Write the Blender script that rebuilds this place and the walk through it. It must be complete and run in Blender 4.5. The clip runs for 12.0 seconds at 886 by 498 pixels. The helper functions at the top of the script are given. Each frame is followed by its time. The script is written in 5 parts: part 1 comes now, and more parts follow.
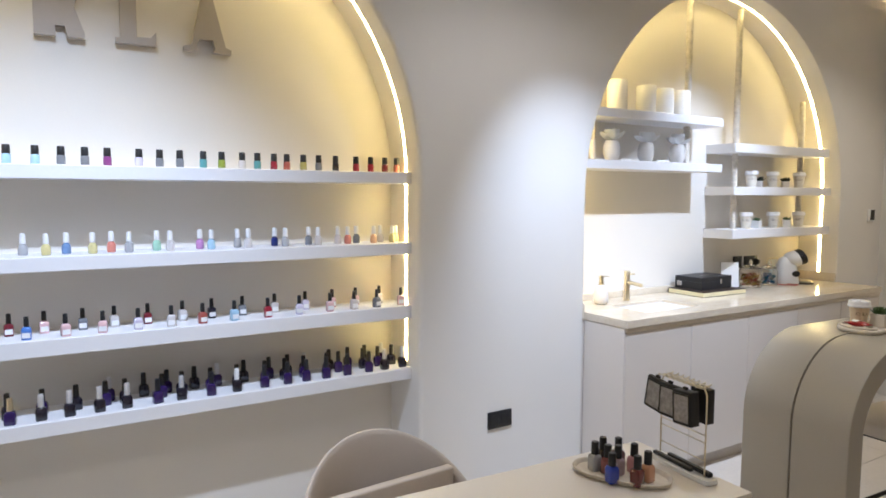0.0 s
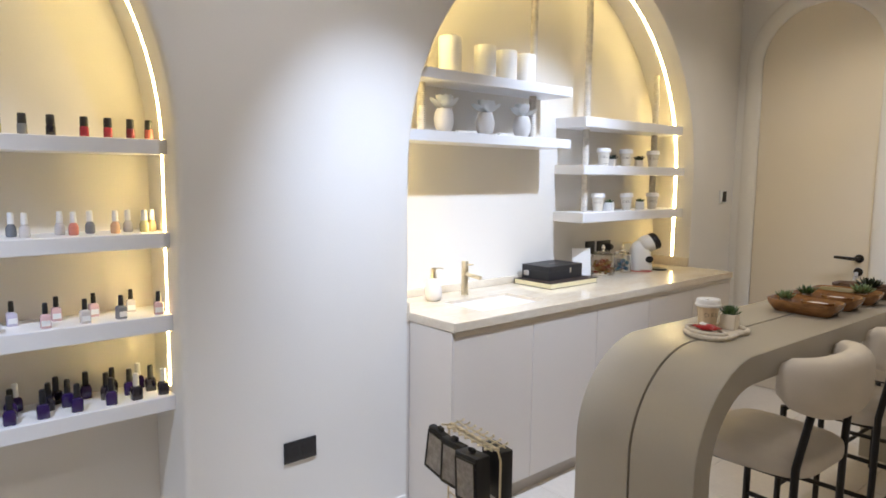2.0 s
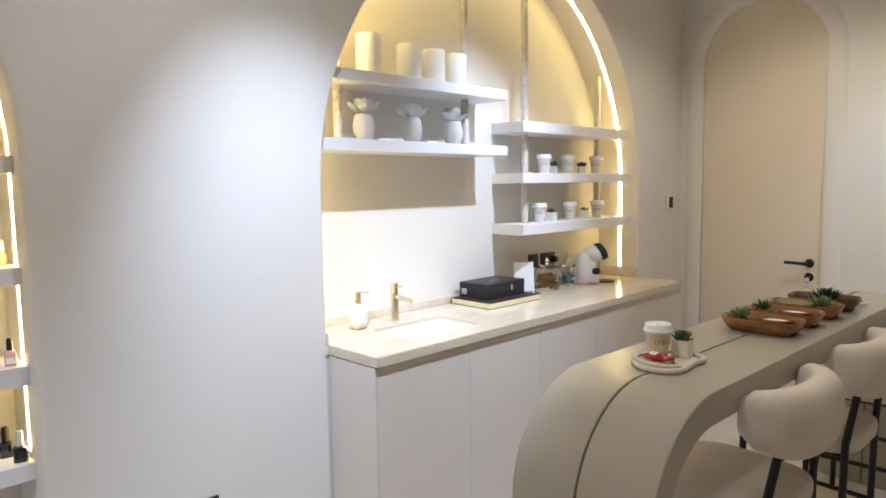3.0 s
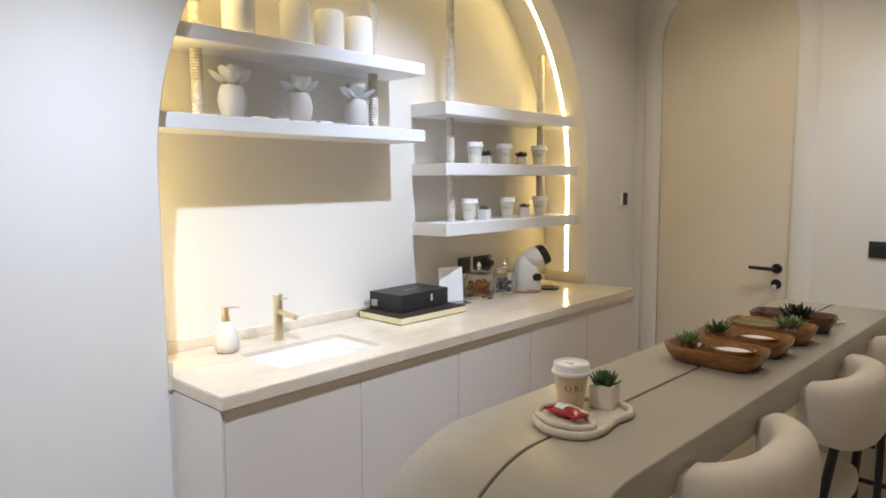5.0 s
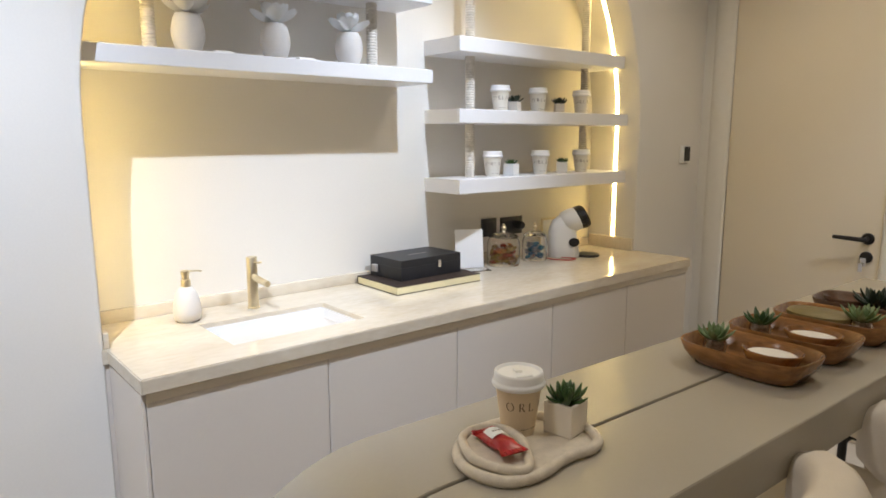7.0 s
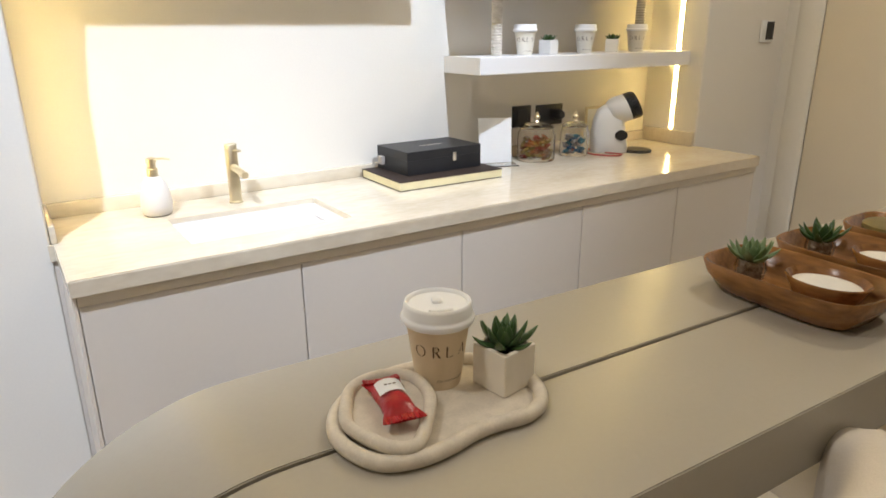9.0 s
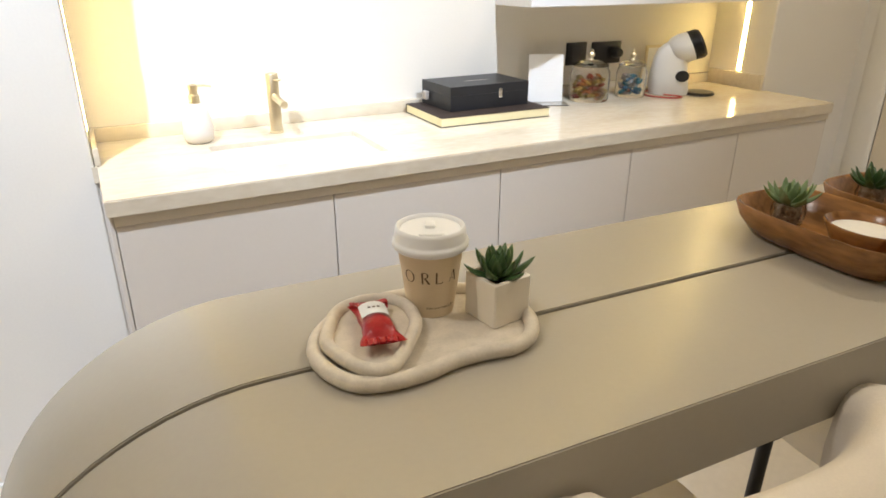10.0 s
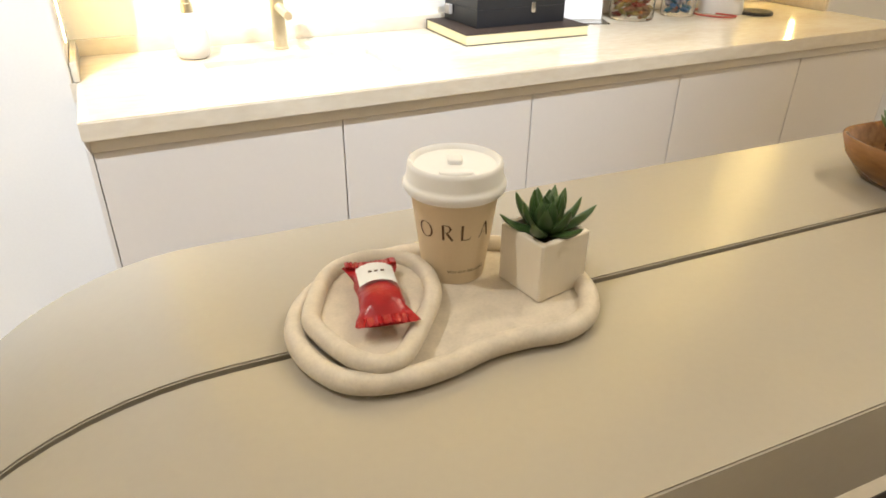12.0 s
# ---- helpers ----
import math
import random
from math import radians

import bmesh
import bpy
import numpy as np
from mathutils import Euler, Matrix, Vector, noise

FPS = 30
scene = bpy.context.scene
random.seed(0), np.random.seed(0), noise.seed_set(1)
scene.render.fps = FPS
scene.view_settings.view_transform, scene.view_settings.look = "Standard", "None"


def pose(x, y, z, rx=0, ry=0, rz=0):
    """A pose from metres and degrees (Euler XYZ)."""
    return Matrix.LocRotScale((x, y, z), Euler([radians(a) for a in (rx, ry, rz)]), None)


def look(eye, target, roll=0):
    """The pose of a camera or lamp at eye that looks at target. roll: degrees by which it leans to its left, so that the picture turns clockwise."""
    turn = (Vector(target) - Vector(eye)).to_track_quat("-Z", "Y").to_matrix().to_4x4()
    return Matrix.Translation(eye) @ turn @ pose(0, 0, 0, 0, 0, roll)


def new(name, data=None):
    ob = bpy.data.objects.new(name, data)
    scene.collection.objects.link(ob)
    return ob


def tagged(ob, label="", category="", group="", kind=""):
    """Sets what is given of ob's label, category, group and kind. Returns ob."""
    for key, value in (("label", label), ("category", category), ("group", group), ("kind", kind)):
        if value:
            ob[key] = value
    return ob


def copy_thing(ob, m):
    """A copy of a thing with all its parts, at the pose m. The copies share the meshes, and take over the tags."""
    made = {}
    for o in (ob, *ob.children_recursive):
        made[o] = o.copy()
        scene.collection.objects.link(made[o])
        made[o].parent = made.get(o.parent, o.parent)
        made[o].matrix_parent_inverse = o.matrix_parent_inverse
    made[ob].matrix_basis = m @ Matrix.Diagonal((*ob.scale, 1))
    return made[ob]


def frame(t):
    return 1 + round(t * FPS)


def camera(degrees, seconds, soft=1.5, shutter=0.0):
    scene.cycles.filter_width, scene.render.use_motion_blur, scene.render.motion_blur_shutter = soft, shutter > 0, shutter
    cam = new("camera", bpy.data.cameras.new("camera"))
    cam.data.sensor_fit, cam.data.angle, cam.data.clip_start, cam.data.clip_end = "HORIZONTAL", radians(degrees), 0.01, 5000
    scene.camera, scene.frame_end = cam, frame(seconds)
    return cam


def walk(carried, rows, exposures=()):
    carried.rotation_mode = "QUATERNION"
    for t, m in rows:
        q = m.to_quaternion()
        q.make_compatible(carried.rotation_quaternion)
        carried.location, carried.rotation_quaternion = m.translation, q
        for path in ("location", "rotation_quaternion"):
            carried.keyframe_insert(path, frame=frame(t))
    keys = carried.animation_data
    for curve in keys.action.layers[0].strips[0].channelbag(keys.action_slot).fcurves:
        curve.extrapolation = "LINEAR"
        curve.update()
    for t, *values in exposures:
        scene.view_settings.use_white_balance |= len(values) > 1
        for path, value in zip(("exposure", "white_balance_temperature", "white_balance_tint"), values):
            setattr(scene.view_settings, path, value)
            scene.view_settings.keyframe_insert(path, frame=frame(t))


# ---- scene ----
# x runs along the niche wall, y = 0 is that wall's face (the room lies at y < 0), z = 0 is the floor.
cam = camera(67.65, 12.0, soft=1.7)
PATH = [
    (0.0, -2.452, -2.569, 1.517, -31.36, -4.69, -0.20),
    (0.5, -2.327, -2.461, 1.510, -35.16, -4.84, 0.30),
    (1.0, -2.193, -2.335, 1.514, -39.33, -4.88, 0.69),
    (1.5, -2.013, -2.292, 1.504, -40.76, -5.03, 0.73),
    (2.0, -1.803, -2.266, 1.505, -41.25, -6.33, -0.61),
    (2.5, -1.652, -2.204, 1.503, -43.50, -6.41, -0.34),
    (3.0, -1.493, -2.112, 1.518, -45.35, -5.55, 0.76),
    (5.0, -0.898, -1.951, 1.492, -47.44, -5.85, 0.35),
    (5.5, -0.806, -1.902, 1.485, -47.52, -6.42, 0.97),
    (6.0, -0.655, -1.898, 1.483, -44.51, -6.17, 0.88),
    (6.5, -0.515, -1.916, 1.478, -41.13, -8.03, -0.89),
    (7.0, -0.421, -1.892, 1.461, -40.22, -9.51, 0.09),
    (9.0, -0.068, -1.786, 1.391, -33.76, -18.41, 0.27),
    (9.5, -0.016, -1.796, 1.373, -29.52, -21.14, -0.32),
    (10.0, 0.005, -1.808, 1.359, -27.91, -23.07, -0.18),
    (10.5, 0.019, -1.792, 1.344, -26.97, -24.28, -0.29),
    (11.0, 0.043, -1.746, 1.324, -26.95, -25.83, -0.30),
    (11.5, 0.060, -1.702, 1.311, -26.54, -27.40, -0.52),
    (12.0, 0.079, -1.651, 1.296, -25.98, -29.06, -0.61),
]
walk(cam, [(t, pose(x, y, z, 90 + pitch, roll, yaw)) for t, x, y, z, yaw, pitch, roll in PATH],
     exposures=[(0.0, 0.28, 5400, 16), (3.0, 0.27, 5550, 16), (5.0, 0.10, 5650, 15), (7.0, 0.09, 5800, 14), (9.0, 0.35, 5850, 13), (12.0, 0.88, 6150, 12)])

# ---- light ----
CEIL = 2.95
world = bpy.data.worlds.new("world")
scene.world = world
world.use_nodes = True
world.node_tree.nodes["Background"].inputs[0].default_value = (0.9, 0.8, 0.65, 1)
world.node_tree.nodes["Background"].inputs[1].default_value = 0.0


def downlight(x, y, watts, degrees, colour, blend=0.5, size=0.02, target=None):
    lamp = bpy.data.lights.new("downlight", "SPOT")
    lamp.energy, lamp.spot_size, lamp.spot_blend = watts, radians(degrees), blend
    lamp.color, lamp.shadow_soft_size = colour, size
    ob = new("downlight", lamp)
    ob.matrix_world = look((x, y, CEIL - 0.03), target or (x, y + 0.001, 0))
    return ob


COOL, PLAIN, WARM = (0.82, 0.91, 1.0), (1.0, 0.93, 0.81), (1.0, 0.855, 0.61)
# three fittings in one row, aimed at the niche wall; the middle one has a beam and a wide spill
downlight(-0.62, -1.03, 190, 58, COOL, 1.0, target=(0.16, 0.0, 0.52))
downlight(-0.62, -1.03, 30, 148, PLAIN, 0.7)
downlight(1.18, -1.03, 145, 57, COOL, 1.0, target=(1.08, 0.20, 1.25))
downlight(-2.42, -1.03, 165, 80, COOL, 1.0, target=(-2.40, 0.0, 0.70))
# one spot on the wall beside the door
downlight(2.20, -2.05, 58, 62, COOL, 1.0, target=(3.0, -1.50, 1.1))
# unseen lamps added as the room's general light, placed and tuned for brightness
for gx, gy, watts, tone in ((-2.7, -2.1, 20, PLAIN), (-0.7, -2.0, 6, WARM), (1.2, -2.0, 17, WARM), (2.0, -1.1, 36, WARM)):
    downlight(gx, gy, watts, 140, tone, 0.6, 0.05)

# ---- materials ----


def material(name, colour, rough=0.5, metal=0.0, vary=0.06, scale=4.0, fine=60.0, bump=0.1, spec=0.5, coat=0.0,
             colour2=None, stretch=(1, 1, 1), trans=0.0, ior=1.45, dist=0.002):
    """A painted, plastered or mineral surface: two scales of tone and a fine relief."""
    m = bpy.data.materials.new(name)
    m.use_nodes = True
    n, l = m.node_tree.nodes, m.node_tree.links
    b = n["Principled BSDF"]
    b.inputs["Roughness"].default_value, b.inputs["Metallic"].default_value = rough, metal
    b.inputs["Specular IOR Level"].default_value, b.inputs["Coat Weight"].default_value = spec, coat
    b.inputs["Transmission Weight"].default_value, b.inputs["IOR"].default_value = trans, ior
    co = n.new("ShaderNodeTexCoord")
    mp = n.new("ShaderNodeMapping")
    mp.inputs["Scale"].default_value = stretch
    l.new(co.outputs["Object"], mp.inputs["Vector"])
    big, small = n.new("ShaderNodeTexNoise"), n.new("ShaderNodeTexNoise")
    big.inputs["Scale"].default_value, small.inputs["Scale"].default_value = scale, fine
    big.inputs["Detail"].default_value, small.inputs["Detail"].default_value = 5, 3
    l.new(mp.outputs[0], big.inputs["Vector"]), l.new(mp.outputs[0], small.inputs["Vector"])
    mix = n.new("ShaderNodeMixRGB")
    c = Vector(colour)
    c2 = Vector(colour2) if colour2 else c * (1 - 2 * vary)
    mix.inputs[1].default_value, mix.inputs[2].default_value = (*c, 1), (*c2, 1)
    both = n.new("ShaderNodeMath")
    both.operation = "MULTIPLY_ADD"
    both.inputs[1].default_value, both.inputs[2].default_value = 0.35, 0.0
    l.new(small.outputs["Fac"], both.inputs[0])
    add = n.new("ShaderNodeMath")
    add.operation = "MULTIPLY_ADD"
    add.inputs[1].default_value = 0.65
    l.new(big.outputs["Fac"], add.inputs[0]), l.new(both.outputs[0], add.inputs[2])
    ramp = n.new("ShaderNodeMapRange")
    ramp.inputs[1].default_value, ramp.inputs[2].default_value = 0.35, 0.65
    l.new(add.outputs[0], ramp.inputs[0]), l.new(ramp.outputs[0], mix.inputs[0])
    l.new(mix.outputs[0], b.inputs["Base Color"])
    if bump:
        bp = n.new("ShaderNodeBump")
        bp.inputs["Strength"].default_value, bp.inputs["Distance"].default_value = bump, dist
        l.new(add.outputs[0], bp.inputs["Height"]), l.new(bp.outputs[0], b.inputs["Normal"])
    return m


def glow(name, colour, strength):
    m = bpy.data.materials.new(name)
    m.use_nodes = True
    b = m.node_tree.nodes["Principled BSDF"]
    b.inputs["Base Color"].default_value = (*colour, 1)
    b.inputs["Emission Color"].default_value = (*colour, 1)
    b.inputs["Emission Strength"].default_value = strength
    return m


def glass(name, colour=(1, 1, 1), rough=0.02):
    m = bpy.data.materials.new(name)
    m.use_nodes = True
    b = m.node_tree.nodes["Principled BSDF"]
    b.inputs["Base Color"].default_value = (*colour, 1)
    b.inputs["Transmission Weight"].default_value, b.inputs["Roughness"].default_value = 1.0, rough
    return m


WALL = material("wall_paint", (0.78, 0.75, 0.70), 0.62, vary=0.025, scale=1.3, fine=170, bump=0.25, spec=0.3)
NICHE = material("niche_paint", (0.78, 0.74, 0.67), 0.65, vary=0.025, scale=1.5, fine=170, bump=0.2, spec=0.3)
CEILING = material("ceiling_paint", (0.80, 0.77, 0.72), 0.8, vary=0.02, bump=0.1)
SHELF = material("shelf_lacquer", (0.83, 0.82, 0.82), 0.42, vary=0.015, scale=2, fine=90, bump=0.05)
CABINET = material("cabinet_lacquer", (0.69, 0.635, 0.575), 0.45, vary=0.015, scale=2, fine=110, bump=0.05)
PLINTH = material("plinth", (0.60, 0.55, 0.48), 0.6, vary=0.05)
STONE = material("travertine", (0.72, 0.65, 0.53), 0.15, vary=0.1, scale=3.2, fine=26, bump=0.02, spec=0.5,
                 colour2=(0.60, 0.515, 0.39), stretch=(1.0, 2.6, 2.6))
BAR = material("bar_lacquer", (0.425, 0.387, 0.320), 0.26, vary=0.02, scale=3, fine=150, bump=0.03)
# bar colour made darker: the shade inside the groove is painted in
GROOVESHADE = material("bar_groove_shade", (0.30, 0.265, 0.215), 0.6, vary=0.05)
TILE = material("floor_tile", (0.72, 0.66, 0.58), 0.35, vary=0.06, scale=3, fine=40, bump=0.03)
GROUT = material("grout", (0.36, 0.31, 0.26), 0.9)
DOOR = material("door_lacquer", (0.73, 0.65, 0.52), 0.5, vary=0.015, scale=2, fine=120, bump=0.06)
BLACK = material("black_plastic", (0.018, 0.018, 0.02), 0.4, vary=0.1, bump=0.05)
BLACKMETAL = material("black_metal", (0.02, 0.017, 0.017), 0.42, metal=0.3, vary=0.1, bump=0.05)
BLACKLEATHER = material("black_leather", (0.022, 0.022, 0.025), 0.42, vary=0.15, scale=12, fine=300, bump=0.25)
WHITEPLASTIC = material("white_plastic", (0.82, 0.82, 0.81), 0.35, vary=0.01, bump=0.0)
LID = material("white_lid", (0.90, 0.90, 0.90), 0.35, vary=0.01, bump=0.0)
PAPER = material("paper", (0.85, 0.85, 0.85), 0.8, vary=0.02, bump=0.05)
CERAMIC = material("ceramic", (0.84, 0.84, 0.85), 0.12, vary=0.01, bump=0.0, coat=0.4)
MATTECERAMIC = material("matte_ceramic", (0.76, 0.71, 0.65), 0.6, vary=0.03, scale=8, fine=200, bump=0.15)
SPECKLE = material("speckled_stoneware", (0.72, 0.645, 0.53), 0.55, vary=0.09, scale=60, fine=420, bump=0.15)
BRASS = material("brushed_brass", (0.80, 0.71, 0.51), 0.32, metal=1.0, vary=0.05, scale=20, fine=300, bump=0.04)
GOLD = material("gold_edge", (0.84, 0.75, 0.46), 0.5, metal=0.0, vary=0.06, scale=20, fine=500, bump=0.2)
CHROME = material("chrome", (0.75, 0.75, 0.76), 0.15, metal=1.0, vary=0.02, bump=0.0)
SILVERCAP = material("silver_cap", (0.82, 0.82, 0.83), 0.38, metal=0.65, vary=0.03, bump=0.0)
WAX = material("candle_wax", (0.90, 0.88, 0.82), 0.5, vary=0.02, bump=0.05)
VASE = material("vase_clay", (0.64, 0.61, 0.57), 0.65, vary=0.04, scale=8, fine=200, bump=0.15)
PETAL = material("petal", (0.88, 0.88, 0.87), 0.6, vary=0.03, bump=0.1)
ROPE = material("rope", (0.76, 0.71, 0.63), 0.9, vary=0.14, scale=40, fine=260, bump=0.6)
BOOKCLOTH = material("book_cloth", (0.040, 0.024, 0.017), 0.65, vary=0.15, scale=12, fine=300, bump=0.2)
CREAMCARD = material("cream_card", (0.80, 0.76, 0.67), 0.6, vary=0.03, scale=10, fine=260, bump=0.08)
GRIP = material("grip_profile", (0.70, 0.63, 0.52), 0.5, vary=0.03, scale=3, fine=120, bump=0.04)
KRAFT = material("cup_card", (0.76, 0.62, 0.42), 0.6, vary=0.03, scale=10, fine=260, bump=0.08)
INK = material("brown_ink", (0.13, 0.07, 0.035), 0.6, vary=0.1, bump=0.0)
LEAF = material("succulent_leaf", (0.030, 0.075, 0.020), 0.36, vary=0.2, scale=25, fine=90, bump=0.1, colour2=(0.075, 0.135, 0.042))
PALELEAF = material("pale_succulent_leaf", (0.11, 0.18, 0.06), 0.5, vary=0.2, scale=25, fine=90, bump=0.1, colour2=(0.25, 0.32, 0.17))
DARKLEAF = material("dark_succulent_leaf", (0.02, 0.035, 0.02), 0.45, vary=0.2, scale=25, bump=0.1)
SOIL = material("soil", (0.06, 0.04, 0.025), 0.95, vary=0.3, scale=60, fine=200, bump=0.8)
PEBBLE = material("pebbles", (0.58, 0.50, 0.39), 0.6, vary=0.3, scale=110, fine=300, bump=0.4, colour2=(0.17, 0.115, 0.07))
WOODPOT = material("limewashed_wood", (0.86, 0.79, 0.67), 0.6, vary=0.022, scale=6, fine=60, bump=0.08, stretch=(6, 6, 0.8))
ACACIA = material("acacia_wood", (0.33, 0.155, 0.045), 0.25, vary=0.25, scale=5, fine=34, bump=0.04, colour2=(0.10, 0.038, 0.013), stretch=(3.5, 0.8, 3.5))
DARKWOOD = material("dark_wood", (0.14, 0.07, 0.035), 0.4, vary=0.25, scale=14, fine=70, bump=0.08, stretch=(4, 0.7, 4))
SALT = material("white_powder", (0.82, 0.79, 0.74), 0.9, vary=0.05, scale=30, fine=400, bump=0.4)
FABRIC = material("cream_boucle", (0.74, 0.665, 0.56), 0.85, vary=0.05, scale=8, fine=420, bump=0.5, spec=0.2)
LEATHER = material("beige_leather", (0.57, 0.49, 0.40), 0.45, vary=0.04, scale=4, fine=220, bump=0.15)
DESK = material("desk_laminate", (0.80, 0.74, 0.66), 0.4, vary=0.02, scale=3, fine=120, bump=0.03)
SIGN = material("sign_taupe", (0.42, 0.38, 0.34), 0.6, vary=0.03, bump=0.05)
RED = material("red_wrapper", (0.46, 0.016, 0.02), 0.28, vary=0.16, scale=55, fine=160, bump=0.7, dist=0.004)
REDCABLE = material("red_cable", (0.42, 0.05, 0.03), 0.5, vary=0.05)
GLASS = glass("clear_glass")
LEDCOVE = glow("cove_led", (1.0, 0.74, 0.33), 60.0)
LEDSTRIP = glow("warm_led", (1.0, 0.72, 0.23), 30.0)

# ---- mesh helpers ----


def mesh_of(name, bm, mat, smooth=None):
    me = bpy.data.meshes.new(name)
    bmesh.ops.recalc_face_normals(bm, faces=bm.faces)
    bm.to_mesh(me)
    bm.free()
    for m in (mat if isinstance(mat, (list, tuple)) else [mat]):
        me.materials.append(m)
    if smooth:
        me.polygons.foreach_set("use_smooth", [True] * len(me.polygons))
        me.set_sharp_from_angle(angle=radians(smooth))
    return me


def part(name, bm, mat, parent, label="", smooth=35, at=None):
    ob = new(name, mesh_of(name, bm, mat, smooth))
    ob.parent = parent
    if at is not None:
        ob.matrix_basis = at
    if label:
        ob["label"] = label
    return ob


def thing(name, label, category, m=None, group="", kind=""):
    ob = new(name)
    ob.empty_display_size = 0.05
    if m is not None:
        ob.matrix_basis = m
    return tagged(ob, label, category, group, kind)


def solid(name, bm, mat, label, category, group="", kind="", smooth=35, m=None):
    ob = new(name, mesh_of(name, bm, mat, smooth))
    if m is not None:
        ob.matrix_basis = m
    return tagged(ob, label, category, group, kind)


def box(x0, x1, y0, y1, z0, z1, bevel=0.0, segments=2, bm=None):
    own = bmesh.new()
    bmesh.ops.create_cube(own, size=1)
    for v in own.verts:
        v.co = Vector((x0 + (v.co.x + 0.5) * (x1 - x0), y0 + (v.co.y + 0.5) * (y1 - y0), z0 + (v.co.z + 0.5) * (z1 - z0)))
    if bevel:
        bmesh.ops.bevel(own, geom=own.edges, offset=bevel, segments=segments, affect="EDGES", profile=0.5)
    return merge(bm, own)


def merge(bm, own):
    if bm is None:
        return own
    me = bpy.data.meshes.new("tmp")
    own.to_mesh(me)
    own.free()
    bm.from_mesh(me)
    bpy.data.meshes.remove(me)
    return bm


def lathe(profile, segments=28, centre=(0, 0, 0), bm=None, squash=(1, 1)):
    own = bmesh.new()
    rings = []
    for r, z in profile:
        if r <= 1e-6:
            rings.append([own.verts.new((centre[0], centre[1], centre[2] + z))])
        else:
            rings.append([own.verts.new((centre[0] + squash[0] * r * math.cos(2 * math.pi * i / segments),
                                         centre[1] + squash[1] * r * math.sin(2 * math.pi * i / segments), centre[2] + z))
                          for i in range(segments)])
    for a, b in zip(rings, rings[1:]):
        for i in range(segments):
            j = (i + 1) % segments
            if len(a) == 1 and len(b) > 1:
                own.faces.new((a[0], b[i], b[j]))
            elif len(b) == 1 and len(a) > 1:
                own.faces.new((a[i], a[j], b[0]))
            elif len(a) > 1:
                own.faces.new((a[i], a[j], b[j], b[i]))
    for ring in (rings[0], rings[-1]):
        if len(ring) > 1:
            own.faces.new(ring)
    return merge(bm, own)


def tube(points, radius, segments=10, closed=False, bm=None):
    own = bmesh.new()
    pts = [Vector(p) for p in points]
    n = len(pts)
    rings, up = [], None
    for i, p in enumerate(pts):
        a = pts[(i - 1) % n] if closed or i else p
        b = pts[(i + 1) % n] if closed or i < n - 1 else p
        d = (b - a).normalized()
        if up is None:
            up = Vector((0, 0, 1)) if abs(d.z) < 0.9 else Vector((1, 0, 0))
        side = d.cross(up).normalized()
        up = side.cross(d).normalized()
        r = radius[i] if isinstance(radius, (list, tuple)) else radius
        rings.append([own.verts.new(p + r * (math.cos(2 * math.pi * k / segments) * side + math.sin(2 * math.pi * k / segments) * up))
                      for k in range(segments)])
    for i in range(n if closed else n - 1):
        a, b = rings[i], rings[(i + 1) % n]
        for k in range(segments):
            j = (k + 1) % segments
            own.faces.new((a[k], a[j], b[j], b[k]))
    if not closed:
        own.faces.new(rings[0]), own.faces.new(rings[-1])
    return merge(bm, own)


def spline(points, steps=8, closed=True):
    """Catmull-Rom curve through a few control points."""
    pts = [Vector(p) for p in points]
    n, out = len(pts), []
    for i in range(n if closed else n - 1):
        p0, p1, p2, p3 = (pts[(i + k) % n] if closed else pts[min(max(i + k, 0), n - 1)] for k in (-1, 0, 1, 2))
        for s in range(steps):
            t = s / steps
            out.append(0.5 * (2 * p1 + (p2 - p0) * t + (2 * p0 - 5 * p1 + 4 * p2 - p3) * t * t + (3 * p1 - p0 - 3 * p2 + p3) * t ** 3))
    if not closed:
        out.append(pts[-1])
    return out


def slab(outline, z0, z1, bm=None):
    """A flat plate of the outline, from z0 to z1."""
    own = bmesh.new()
    lo = [own.verts.new((p[0], p[1], z0)) for p in outline]
    hi = [own.verts.new((p[0], p[1], z1)) for p in outline]
    own.faces.new(lo), own.faces.new(hi)
    for i in range(len(lo)):
        j = (i + 1) % len(lo)
        own.faces.new((lo[i], lo[j], hi[j], hi[i]))
    return merge(bm, own)


def loft(rings, bm=None, cap_first=True, cap_last=True):
    own = bmesh.new()
    vs = [[own.verts.new(p) for p in ring] for ring in rings]
    n = len(vs[0])
    for a, b in zip(vs, vs[1:]):
        for i in range(n):
            j = (i + 1) % n
            own.faces.new((a[i], a[j], b[j], b[i]))
    if cap_first:
        own.faces.new(vs[0])
    if cap_last:
        own.faces.new(vs[-1])
    return merge(bm, own)


def rounded(w, d, power=4.0, n=40, cx=0.0, cy=0.0, z=0.0):
    """A ring of points on a rounded rectangle."""
    out = []
    for i in range(n):
        a = 2 * math.pi * i / n
        c, s = math.cos(a), math.sin(a)
        out.append((cx + w / 2 * math.copysign(abs(c) ** (2 / power), c), cy + d / 2 * math.copysign(abs(s) ** (2 / power), s), z))
    return out


# ---- the niche wall ----
DEPTH = 0.288
ARCH_A = (-2.205, 1.60, 1.20)   # polish niche: centre x, springing height, radius
ARCH_B = (1.2125, 1.52, 1.2275)  # coffee niche
XL, XR, YN = -4.2, 3.02, -4.3


